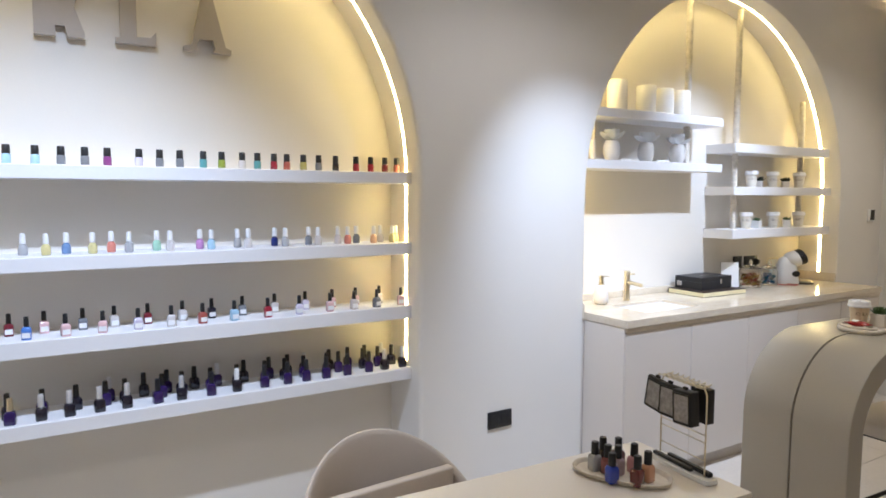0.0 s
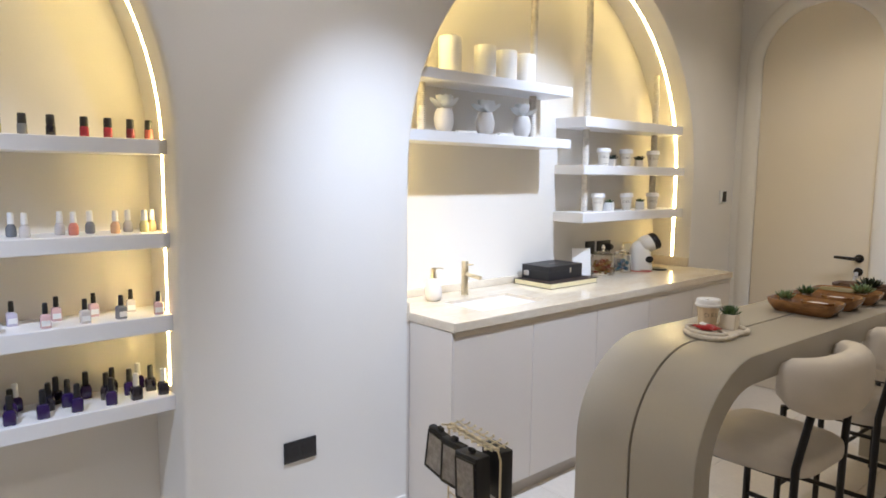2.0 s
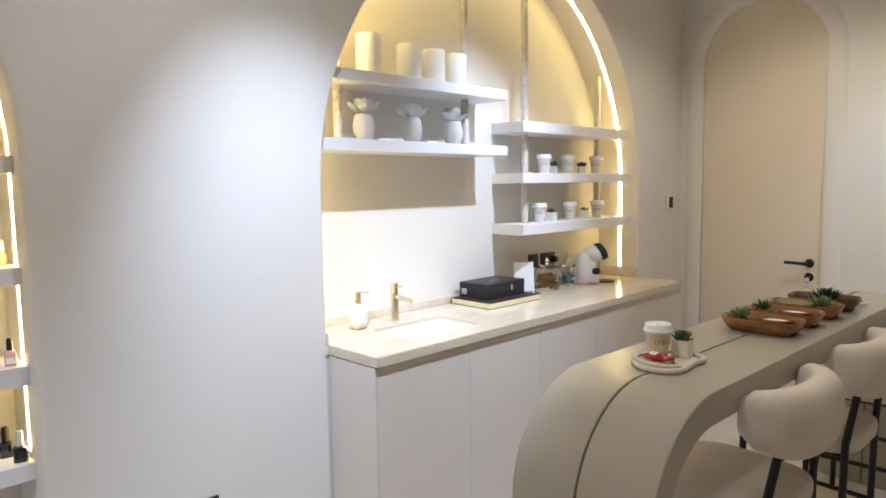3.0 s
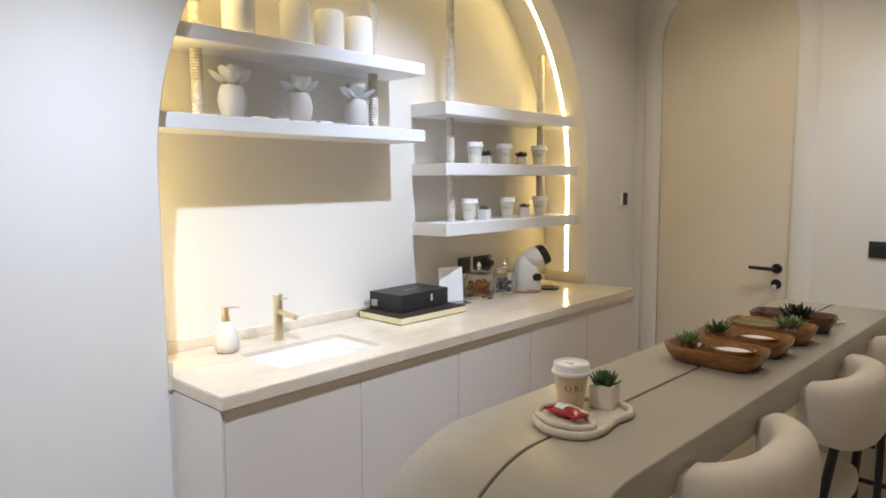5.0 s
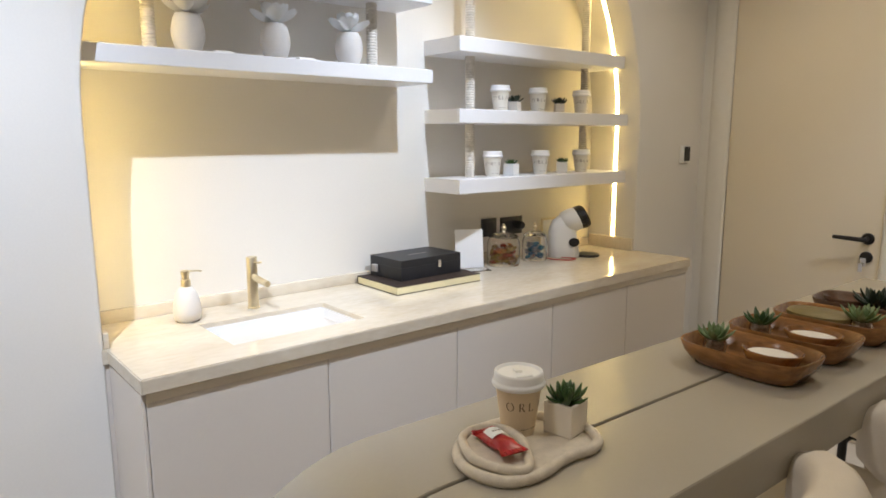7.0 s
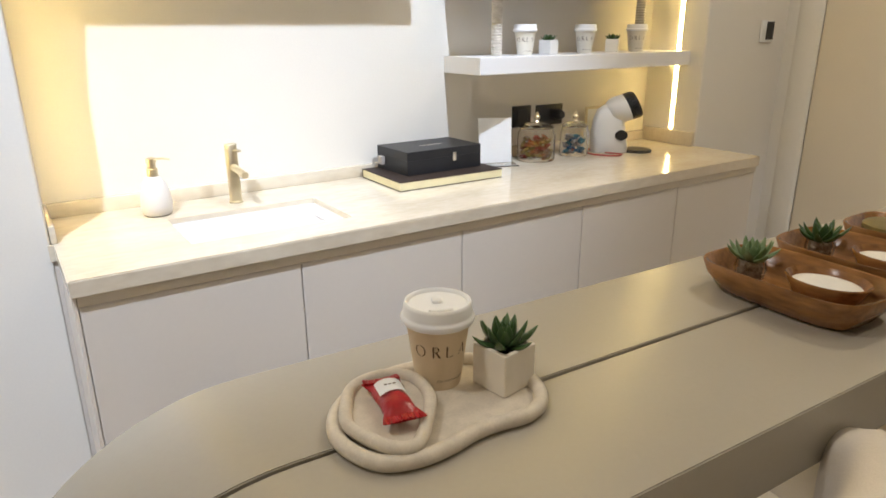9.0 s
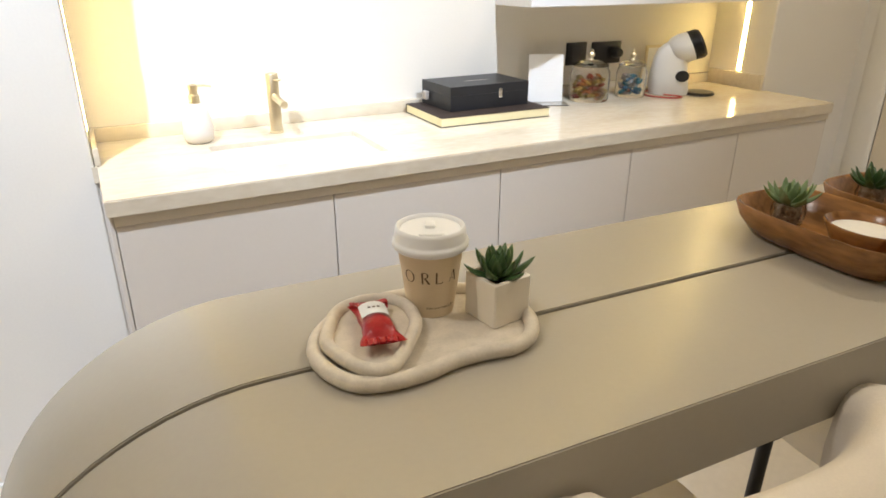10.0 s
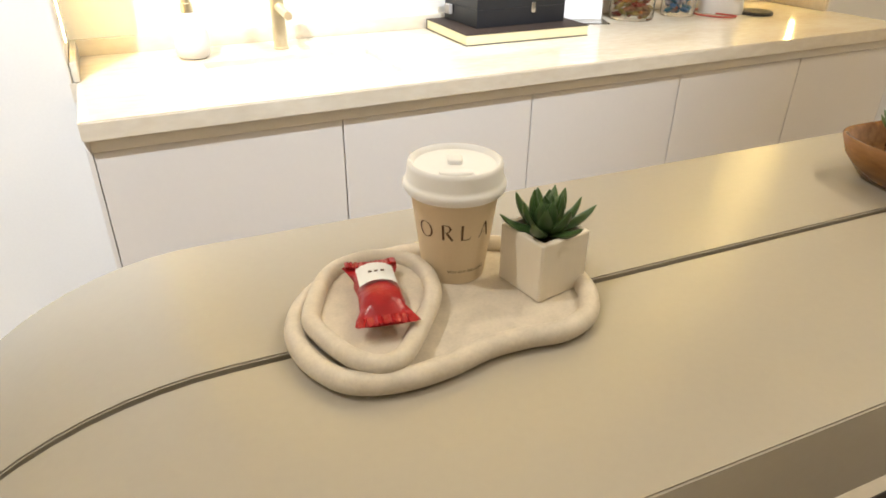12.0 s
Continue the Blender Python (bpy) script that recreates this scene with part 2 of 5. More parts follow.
def arch_line(arch, grow=0.0, n=48):
    """Points x, z up one jamb, over the arch and down the other."""
    cx, zs, r = arch
    pts = [(cx - r - grow, 0.0)]
    pts += [(cx - (r + grow) * math.cos(math.pi * i / n), zs + (r + grow) * math.sin(math.pi * i / n)) for i in range(n + 1)]
    return pts + [(cx + r + grow, 0.0)]


def niche_wall():
    bm = bmesh.new()

    def quad(*ps):
        bm.faces.new([bm.verts.new(p) for p in ps])
    edges = [XL]
    for arch in (ARCH_A, ARCH_B):
        cx, zs, r = arch
        soft = 0.022 if arch is ARCH_A else 0.007
        edges += [cx - r - soft, cx + r + soft]
        rings = []
        for grow, y in ((soft, 0.0), (soft * 0.62, soft * 0.08), (soft * 0.29, soft * 0.29), (soft * 0.08, soft * 0.62), (0.0, soft), (0.0, DEPTH + 0.02)):
            rings.append([(x, y, z) for x, z in arch_line(arch, grow)])
        for a, b in zip(rings, rings[1:]):
            va, vb = [bm.verts.new(p) for p in a], [bm.verts.new(p) for p in b]
            for i in range(len(va) - 1):
                bm.faces.new((va[i], va[i + 1], vb[i + 1], vb[i]))
        top = rings[0]
        for p, q in zip(top[1:-1], top[2:-1]):
            quad(p, q, (q[0], 0, CEIL), (p[0], 0, CEIL))
    edges.append(XR)
    for a, b in zip(edges[::2], edges[1::2]):
        quad((a, 0, 0), (b, 0, 0), (b, 0, CEIL), (a, 0, CEIL))
    bmesh.ops.remove_doubles(bm, verts=bm.verts, dist=1e-5)
    return bm


solid("wall_north", niche_wall(), WALL, "off-white painted wall with two tall arched niches", "wall", kind="structure", smooth=50)
solid("niche_back_wall", box(XL, XR, DEPTH, DEPTH + 0.1, 0, CEIL + 0.1), NICHE, "off-white painted back wall of the arched niches", "wall", kind="structure")
solid("floor", box(XL - 0.1, XR + 0.1, YN - 0.1, 0.4, -0.1, -0.003), GROUT, "beige tiled floor with thin joints", "floor", kind="structure")
solid("ceiling", box(XL - 0.1, XR + 0.1, YN - 0.1, 0.4, CEIL, CEIL + 0.1), CEILING, "plain white plaster ceiling", "ceiling", kind="structure")
solid("wall_west", box(XL - 0.1, XL, YN - 0.1, 0.0, 0, CEIL), WALL, "plain off-white painted wall", "wall", kind="structure")
solid("wall_south", box(XL, XR, YN - 0.1, YN, 0, CEIL), WALL, "plain off-white painted wall", "wall", kind="structure")

# door wall with an arched opening
DY, DW, DZ = -0.5375, 0.3725, 2.29   # door centre y, half width, springing height


def door_line(grow=0.0, n=32):
    w = DW + grow
    return [(DY + w, 0.0)] + [(DY + w * math.cos(math.pi * i / n), DZ + w * math.sin(math.pi * i / n)) for i in range(n + 1)] + [(DY - w, 0.0)]


def door_wall():
    bm = bmesh.new()
    line = door_line()

    def quad(*ps):
        bm.faces.new([bm.verts.new(p) for p in ps])
    a = [bm.verts.new((XR, y, z)) for y, z in line]
    b = [bm.verts.new((XR + 0.12, y, z)) for y, z in line]
    for i in range(len(a) - 1):
        bm.faces.new((a[i], a[i + 1], b[i + 1], b[i]))
    for (y1, z1), (y2, z2) in zip(line[1:-1], line[2:-1]):
        quad((XR, y1, z1), (XR, y2, z2), (XR, y2, CEIL), (XR, y1, CEIL))
    quad((XR, 0.0, 0), (XR, DY + DW, 0), (XR, DY + DW, CEIL), (XR, 0.0, CEIL))
    quad((XR, DY - DW, 0), (XR, YN, 0), (XR, YN, CEIL), (XR, DY - DW, CEIL))
    bmesh.ops.remove_doubles(bm, verts=bm.verts, dist=1e-5)
    return bm


solid("wall_east", door_wall(), WALL, "off-white painted wall with an arched door opening", "wall", kind="structure", smooth=50)


def arch_door():
    door = thing("door_1", "closed cream arched door flush in the wall, black lever handle", "door", kind="structure")
    w = DW - 0.0012
    leaf = bmesh.new()
    line = [(DY + w, 0.006)] + [(DY + w * math.cos(math.pi * i / 32), DZ + w * math.sin(math.pi * i / 32)) for i in range(33)] + [(DY - w, 0.006)]
    loft([[(XR + 0.006, y, z) for y, z in line], [(XR + 0.055, y, z) for y, z in line]], leaf)
    part("door_leaf", leaf, DOOR, door, smooth=50)
    # rounded architrave
    ring = bmesh.new()
    prof = [(-0.004, 0.0), (0.0, 0.007), (0.012, 0.013), (0.05, 0.017), (0.085, 0.013), (0.103, 0.005), (0.11, 0.0)]
    rows = [[(XR - out, y, z) for y, z in door_line(g + 0.004)] for g, out in prof]
    vs = [[ring.verts.new(p) for p in r] for r in rows]
    for a, b in zip(vs, vs[1:]):
        for i in range(len(a) - 1):
            ring.faces.new((a[i], a[i + 1], b[i + 1], b[i]))
    part("architrave", ring, WALL, door, smooth=60)
    hy = DY - DW + 0.055
    part("door_handle", tube([(XR + 0.012, hy, 1.0), (XR - 0.048, hy, 1.0), (XR - 0.052, hy + 0.015, 1.0), (XR - 0.052, hy + 0.13, 1.003)],
                                      [0.011, 0.011, 0.011, 0.009], 12), BLACKMETAL, door, "black metal lever handle")
    rose = bmesh.new()
    for rz in (1.0, 0.913):
        ring2 = [[(XR + 0.007 - d, hy + r * math.cos(2 * math.pi * i / 24), rz + r * math.sin(2 * math.pi * i / 24)) for i in range(24)]
                 for d, r in ((0, 0.027), (0.008, 0.027), (0.011, 0.023))]
        loft(ring2, rose)
    part("rose", rose, BLACKMETAL, door, "black round lock roses")
    keys = tube([(XR, hy, 0.913), (XR - 0.035, hy, 0.913)], 0.004, 8)
    box(XR - 0.037, XR - 0.034, hy - 0.012, hy + 0.012, 0.875, 0.915, 0.001, 1, keys)
    box(XR - 0.045, XR - 0.042, hy - 0.002, hy + 0.016, 0.85, 0.89, 0.001, 1, keys)
    part("key", keys, CHROME, door, "steel keys hanging in the lock")


arch_door()

# baseboards
for bx0, bx1 in ((ARCH_A[0] + ARCH_A[2] + 0.012, ARCH_B[0] - ARCH_B[2] - 0.012), (ARCH_B[0] + ARCH_B[2] + 0.03, XR)):
    solid("baseboard", box(bx0, bx1, -0.012, 0.002, 0.0, 0.06, 0.003), WALL, "low off-white painted baseboard", "baseboard", kind="structure")
solid("baseboard", box(XR - 0.012, XR + 0.001, YN, DY - DW - 0.115, 0.0, 0.06, 0.003), WALL, "low off-white painted baseboard", "baseboard", kind="structure")


def led(arch, z0):
    """A thin warm light strip that follows the arch, in the middle of the reveal."""
    own = bmesh.new()
    cx, zs, r = arch
    line = [(cx - r, z0)] + [(cx - r * math.cos(math.pi * i / 64), zs + r * math.sin(math.pi * i / 64)) for i in range(65)] + [(cx + r, z0)]

    def inset(p, d):
        x, z = p
        if z < zs:
            return (x + d if x < cx else x - d, z)
        k = (r - d) / r
        return (cx + (x - cx) * k, zs + (z - zs) * k)
    rows = [[own.verts.new((inset(p, d)[0], y, inset(p, d)[1])) for p in line] for d, y in ((0.0003, 0.122), (0.0018, 0.123), (0.0018, 0.139), (0.0003, 0.140))]
    for a, b in zip(rows, rows[1:]):
        for i in range(len(a) - 1):
            own.faces.new((a[i], a[i + 1], b[i + 1], b[i]))
    return own


for arch, z0 in ((ARCH_A, 0.74), (ARCH_B, 0.965)):
    solid("light_strip", led(arch, z0), LEDSTRIP, "glowing warm light strip along the reveal of the arched niche", "light strip", group="arch light strips", kind="structure", smooth=40)

# ---- shelves ----


def arch_half(arch, z):
    cx, zs, r = arch
    return r if z <= zs else math.sqrt(max(r * r - (z - zs) ** 2, 0))


def shelf(x0, x1, top, bottom, front, label, group):
    s = thing("wall_shelf", label, "shelf", pose(0, 0, 0), group=group)
    part("board", box(x0, x1, front + 0.012, DEPTH, bottom, top), SHELF, s)
    part("front_edge", box(x0, x1, front, front + 0.012, bottom, top, 0.002, 1), SHELF, s)
    return s


for top, bottom in ((1.617, 1.567), (1.298, 1.246), (1.009, 0.950), (0.717, 0.664)):
    h = min(arch_half(ARCH_A, top), arch_half(ARCH_A, bottom))
    shelf(ARCH_A[0] - h, ARCH_A[0] + h, top, bottom, 0.080, "thick white lacquered shelf across the arch, lined with nail polish", "polish shelves")
for top, bottom in ((1.992, 1.943), (1.711, 1.661)):
    h = min(arch_half(ARCH_B, top), arch_half(ARCH_B, bottom))
    shelf(ARCH_B[0] - h, 1.184, top, bottom, 0.062, "thick white floating shelf with candles and vases", "coffee niche shelves")
for top, bottom in ((1.850, 1.792), (1.575, 1.520), (1.298, 1.240)):
    h = min(arch_half(ARCH_B, top), arch_half(ARCH_B, bottom))
    shelf(1.322, ARCH_B[0] + h, top, bottom, 0.068, "thick white floating shelf with paper cups", "coffee niche shelves")


def rope_pole(x, y, z0, z1):
    prof, z = [], z0
    while z < z1:
        prof += [(0.0175, z), (0.0205, z + 0.003), (0.0205, z + 0.007)]
        z += 0.010
    prof.append((0.0175, z1))
    return solid("rope_pole", lathe(prof, 14, (x, y, 0)), ROPE, "pole wound with natural rope, between shelf and arch", "pole", group="rope poles", smooth=70)


def arch_top(x):
    return ARCH_B[1] + math.sqrt(ARCH_B[2] ** 2 - (x - ARCH_B[0]) ** 2) - 0.002


for px, py, levels in ((0.222, 0.205, ((1.711, 1.943), (1.992, 0))), (1.000, 0.190, ((1.711, 1.943), (1.992, 0))),
                       (1.478, 0.180, ((1.298, 1.520), (1.575, 1.792), (1.850, 0))), (2.245, 0.190, ((1.298, 1.520), (1.575, 1.792), (1.850, 0)))):
    for lo, hi in levels:
        rope_pole(px, py, lo, hi or arch_top(px))


# ---- warm cove at the top of the door wall ----
solid("cove_trim", box(XR - 0.10, XR - 0.085, YN, 0.0, CEIL - 0.10, CEIL - 0.03, 0.003), WALL, "plain white cove lip under the ceiling", "cove", kind="structure")
solid("cove_shelf", box(XR - 0.085, XR, YN, 0.0, CEIL - 0.10, CEIL - 0.09), WALL, "plain white cove shelf under the ceiling", "cove", kind="structure")
solid("light_strip", box(XR - 0.05, XR - 0.038, YN + 0.05, -0.05, CEIL - 0.089, CEIL - 0.083), LEDCOVE, "glowing warm light strip hidden in the cove", "light strip", group="cove light strips", kind="structure")

# ---- the coffee counter ----
X0, X1 = -0.008, 2.457
SINK = (0.272, 0.697, -0.180, 0.078)


def counter_unit():
    top = thing("countertop", "polished cream travertine countertop with a sink cut-out and low upstand", "countertop", pose(0, 0, 0))
    bm = bmesh.new()
    sx0, sx1, sy0, sy1 = SINK
    xs = [X0, sx0, sx1, X1]
    jamb0, jamb1 = ARCH_B[0] - ARCH_B[2] + 0.002, ARCH_B[0] + ARCH_B[2] - 0.002

    def cells():
        for i in range(3):
            for y0, y1 in ((-0.300, sy0), (sy0, sy1), (sy1, DEPTH)):
                if i == 1 and (y0, y1) == (sy0, sy1):
                    continue
                yield xs[i], xs[i + 1], y0, y1
    for a, b, c, d in cells():
        for z, flip in ((0.86, 1), (0.90, 0)):
            ps = [(a, c, z), (b, c, z), (b, d, z), (a, d, z)]
            bm.faces.new([bm.verts.new(p) for p in (ps[::-1] if flip else ps)])
    bmesh.ops.remove_doubles(bm, verts=bm.verts, dist=1e-6)
    bottom = [e for e in bm.edges if len(e.link_faces) == 1 and e.verts[0].co.z < 0.88]
    for e in bottom:
        a, b = e.verts
        ua = next(v for v in bm.verts if v.co.z > 0.88 and (v.co.xy - a.co.xy).length < 1e-5)
        ub = next(v for v in bm.verts if v.co.z > 0.88 and (v.co.xy - b.co.xy).length < 1e-5)
        bm.faces.new((a, b, ub, ua))
    bmesh.ops.recalc_face_normals(bm, faces=bm.faces)
    sharp = [e for e in bm.edges if len(e.link_faces) == 2 and e.calc_face_angle() > 1]
    bmesh.ops.bevel(bm, geom=sharp, offset=0.003, segments=2, affect="EDGES")
    part("slab", bm, STONE, top)
    part("filler", box(-0.0212, X0 + 0.0005, -0.0012, 0.02, 0.8592, 0.8995), STONE, top, "narrow joint filler at the wall")
    part("upstand", box(jamb0, jamb1, DEPTH - 0.018, DEPTH, 0.9, 0.940, 0.002), STONE, top)
    part("upstand", box(jamb0, jamb0 + 0.014, 0.006, DEPTH - 0.019, 0.9, 0.944, 0.002), STONE, top)
    part("upstand", box(jamb1 - 0.016, jamb1, 0.002, DEPTH - 0.019, 0.9, 0.960, 0.002), STONE, top)


counter_unit()


def sink_basin():
    x0, x1, y0, y1 = SINK
    cx, cy, w, d = (x0 + x1) / 2, (y0 + y1) / 2, x1 - x0 + 0.012, y1 - y0 + 0.012
    rings = [rounded(w - 0.010, d - 0.010, 30, 48, cx, cy, 0.860), rounded(w - 0.0126, d - 0.0126, 30, 48, cx, cy, 0.886), rounded(w - 0.022, d - 0.022, 26, 48, cx, cy, 0.886), rounded(w - 0.026, d - 0.026, 18, 48, cx, cy, 0.84),
             rounded(w - 0.03, d - 0.03, 10, 48, cx, cy, 0.755), rounded(w - 0.08, d - 0.08, 7, 48, cx, cy, 0.738), rounded(0.05, 0.05, 2, 48, cx, cy, 0.734)]
    basin = thing("sink", "white ceramic rectangular basin set under the countertop", "sink")
    part("bowl", loft(rings, cap_first=False), CERAMIC, basin, smooth=40)
    part("drain", lathe([(0, 0.0), (0.022, 0.0), (0.024, 0.002), (0.02, 0.004), (0, 0.003)], 24, (cx, cy, 0.7345)), CHROME, basin, "chrome drain")


sink_basin()
SPLITS = [0.004, 0.504, 1.000, 1.488, 1.974, 2.453]
for a, b in zip(SPLITS, SPLITS[1:]):
    unit = thing("base_cabinet", "plain white lacquered base cabinet with a finger groove above its door", "cabinet", group="base cabinets")
    part("body", box(a, b, -0.270, 0.26, 0.085, 0.852), CABINET, unit)
    part("door", box(a + 0.0015, b - 0.0015, -0.285, -0.2712, 0.088, 0.834, 0.0015, 1), CABINET, unit)
    part("grip_profile", box(a, b, -0.2905, -0.2702, 0.8365, 0.8592), GRIP, unit, "beige finger-pull profile")
    part("plinth", box(a, b, -0.235, 0.2, 0.0, 0.085), PLINTH, unit)
for px0, px1, fx0, fx1 in ((X0 + 0.002, SPLITS[0] - 0.0005, -0.0205, SPLITS[0] - 0.0005), (2.4535, X1 - 0.001, 2.4535, 2.459)):
    end = thing("cabinet_side_panel", "white lacquered end panel of the cabinet row", "panel", group="end panels")
    part("panel", box(px0, px1, -0.284, -0.0022, 0.002, 0.858, 0.0008, 1), CABINET, end)
    part("scribe_strip", box(fx0, fx1, 0.0060, 0.02, 0.002, 0.8585), CABINET, end, "narrow strip closing the gap to the wall")


# ---- the bar ----
BAR_AT = pose(-0.185, -1.060, 0, 0, 0, -2.3)


def bar_profile(length=2.5, height=1.0, r=0.30, thick=0.082, top=0.085, n=20):
    outer = [(0, 0.0)] + [(r - r * math.cos(math.pi / 2 * i / n), height - r + r * math.sin(math.pi / 2 * i / n)) for i in range(n + 1)]
    outer += [(length - x, z) for x, z in outer[::-1]]
    ri = r - thick
    inner = [(thick, 0.0)] + [(thick + ri - ri * math.cos(math.pi / 2 * i / n), height - top - ri + ri * math.sin(math.pi / 2 * i / n)) for i in range(n + 1)]
    inner += [(length - x, z) for x, z in inner[::-1]]
    return outer, inner


def bar_slab(y0, y1, outer, inner, ease=0.0018):
    bm = bmesh.new()
    rows = []
    for line in (outer, inner):
        rows.append([[bm.verts.new((x, y, z)) for x, z in line] for y in (y0, y1)])
    n = len(outer)
    for i in range(n - 1):
        for line in rows:
            bm.faces.new((line[0][i], line[0][i + 1], line[1][i + 1], line[1][i]))
        for k in (0, 1):
            bm.faces.new((rows[0][k][i], rows[0][k][i + 1], rows[1][k][i + 1], rows[1][k][i]))
    for i in (0, n - 1):
        bm.faces.new((rows[0][0][i], rows[0][1][i], rows[1][1][i], rows[1][0][i]))
    bmesh.ops.recalc_face_normals(bm, faces=bm.faces)
    sharp = [e for e in bm.edges if len(e.link_faces) == 2 and e.calc_face_angle() > 1]
    bmesh.ops.bevel(bm, geom=sharp, offset=ease, segments=2, affect="EDGES")
    return bm


def bar_counter():
    bar = thing("bar_counter", "satin taupe bar with rounded waterfall ends and a long groove", "bar counter", BAR_AT)
    outer, inner = bar_profile()
    part("slab", bar_slab(-0.1904, 0.0, outer, inner, 0.0014), BAR, bar, smooth=30)
    part("slab", bar_slab(-0.396, -0.1966, outer, inner, 0.0014), BAR, bar, smooth=30)
    go, gi = bar_profile(2.476, 0.988, 0.288, 0.06, 0.05)
    # filler strip in the groove, its colour carries the shade
    part("groove", bar_slab(-0.198, -0.189, [(x + 0.012, z) for x, z in go], [(x + 0.012, z) for x, z in gi], 0.0005), GROOVESHADE, bar)


bar_counter()


def bar_stool():
    st = thing("bar_stool", "cream upholstered bar stool with a curved back and black metal legs", "stool", group="bar stools")
    rings = []
    for k, z in ((0.93, 0.578), (0.985, 0.584), (1.0, 0.600), (1.0, 0.618), (0.985, 0.632), (0.94, 0.641), (0.6, 0.648)):
        ring = []
        for x, y, _ in rounded(0.42 * k, 0.40 * k, 5.0, 52):
            ring.append((x * (1.0 - 0.12 * (-y / 0.2)) if y < 0 else x, y, z))
        rings.append(ring)
    part("seat", loft(rings), FABRIC, st, smooth=60)
    # curved back: a fat roll that bows away from the sitter
    rows = []
    n = 26
    for i in range(n + 1):
        a = radians(180 + 180 * i / n)
        e = abs(2 * i / n - 1)
        c, s = math.cos(a), math.sin(a)
        cx, cy = 0.200 * math.copysign(abs(c) ** 0.8, c), -0.118 + 0.112 * s
        hh, tt = 0.100 - 0.034 * e ** 2, 0.052 - 0.006 * e ** 4
        if i in (0, n):
            hh, tt = 0.052, 0.034
        elif i in (1, n - 1):
            hh, tt = 0.062, 0.043
        d = Vector((c * 0.112, s * 0.190, 0)).normalized()
        rows.append([Vector((cx, cy, 0.872 + 0.024 * e ** 2)) + d * (tt * math.copysign(abs(math.cos(b)) ** 0.75, math.cos(b))) + Vector((0, 0, hh * math.copysign(abs(math.sin(b)) ** 0.75, math.sin(b))))
                     for b in [2 * math.pi * k / 20 for k in range(20)]])
    part("backrest", loft(rows), FABRIC, st, smooth=70)
    for sx in (-1, 1):
        part("leg", tube([(sx * 0.185, -0.165, 0.0), (sx * 0.182, -0.172, 0.62), (sx * 0.140, -0.195, 0.82)], 0.0125, 12), BLACKMETAL, st)
        part("leg", tube([(sx * 0.205, 0.165, 0.0), (sx * 0.200, 0.160, 0.580)], 0.0125, 12), BLACKMETAL, st)
        part("side_rail", tube([(sx * 0.185, -0.167, 0.30), (sx * 0.203, 0.163, 0.30)], 0.0095, 10), BLACKMETAL, st)
        part("seat_rail", tube([(sx * 0.150, -0.15, 0.570), (sx * 0.160, 0.15, 0.570)], 0.010, 10), BLACKMETAL, st)
    part("foot_rest", tube([(-0.203, 0.163, 0.24), (0.203, 0.163, 0.24)], 0.0095, 10), BLACKMETAL, st)
    part("back_rail", tube([(-0.185, -0.167, 0.24), (0.185, -0.167, 0.24)], 0.0095, 10), BLACKMETAL, st)
    part("seat_rail", tube([(-0.2, 0.155, 0.570), (0.2, 0.155, 0.570)], 0.010, 10), BLACKMETAL, st)
    return st


STOOLS = ((0.490, -1.363, -3), (1.190, -1.385, -2), (1.890, -1.412, -2))
first_stool = bar_stool()
first_stool.matrix_basis = pose(STOOLS[0][0], STOOLS[0][1], 0, 0, 0, STOOLS[0][2])
for x, y, a in STOOLS[1:]:
    copy_thing(first_stool, pose(x, y, 0, 0, 0, a))

# ---- the manicure desk and its chair ----


def desk():
    d = thing("manicure_desk", "pale beige laminate manicure desk with plain panel sides", "desk", pose(-1.50, -1.335, 0, 0, 0, -3.0))
    part("desktop", box(-0.65, 0.612, -0.205, 0.205, 0.71, 0.75, 0.003), DESK, d)
    part("side_panel", box(-0.645, -0.605, -0.2, 0.2, 0, 0.709, 0.002), DESK, d)
    part("side_panel", box(0.567, 0.607, -0.2, 0.2, 0, 0.709, 0.002), DESK, d)
    part("modesty_panel", box(-0.604, 0.566, -0.03, -0.01, 0.2, 0.709, 0.001, 1), DESK, d)


desk()


def tub_chair():
    c = thing("tub_chair", "pale beige leather tub chair with a domed back, behind the desk", "chair", pose(-1.600, -0.985, 0, 0, 0, 4))
    rows, n = [], 48
    for i in range(n + 1):
        u = i / n
        a = radians(-15 + 210 * u)
        top = 0.45 + 0.337 * math.sin(math.pi * u)
        ring = []
        for off, z in ((0.0, 0.34), (0.004, 0.40), (0.012, top - 0.05), (0.009, top - 0.012), (0.004, top - 0.003), (0.0, top), (-0.004, top - 0.004), (-0.008, top - 0.02), (-0.014, top - 0.06), (-0.03, 0.40), (-0.03, 0.34)):
            r = 0.292 + off
            ring.append((r * math.cos(a), r * math.sin(a) * 0.86, z))
        rows.append(ring)
    part("shell", loft(rows), LEATHER, c, smooth=150)
    part("back_cushion", box(-0.245, 0.235, 0.098, 0.130, 0.475, 0.668, 0.007, 3), LEATHER, c, "flat padded cushion across the back")
    rings = [rounded(0.47 * k, 0.44 * k, 3.2, 40, 0, -0.02, z) for k, z in ((0.9, 0.34), (1.0, 0.36), (1.0, 0.43), (0.95, 0.46), (0.8, 0.472))]
    part("seat", loft(rings), LEATHER, c, smooth=60)
    part("pedestal", lathe([(0.02, 0.04), (0.02, 0.34)], 20), CHROME, c)
    part("base", lathe([(0, 0.0), (0.21, 0.0), (0.215, 0.006), (0.2, 0.014), (0.03, 0.035), (0.02, 0.06), (0, 0.06)], 40), CHROME, c)


tub_chair()

# ---- fixtures on the walls ----


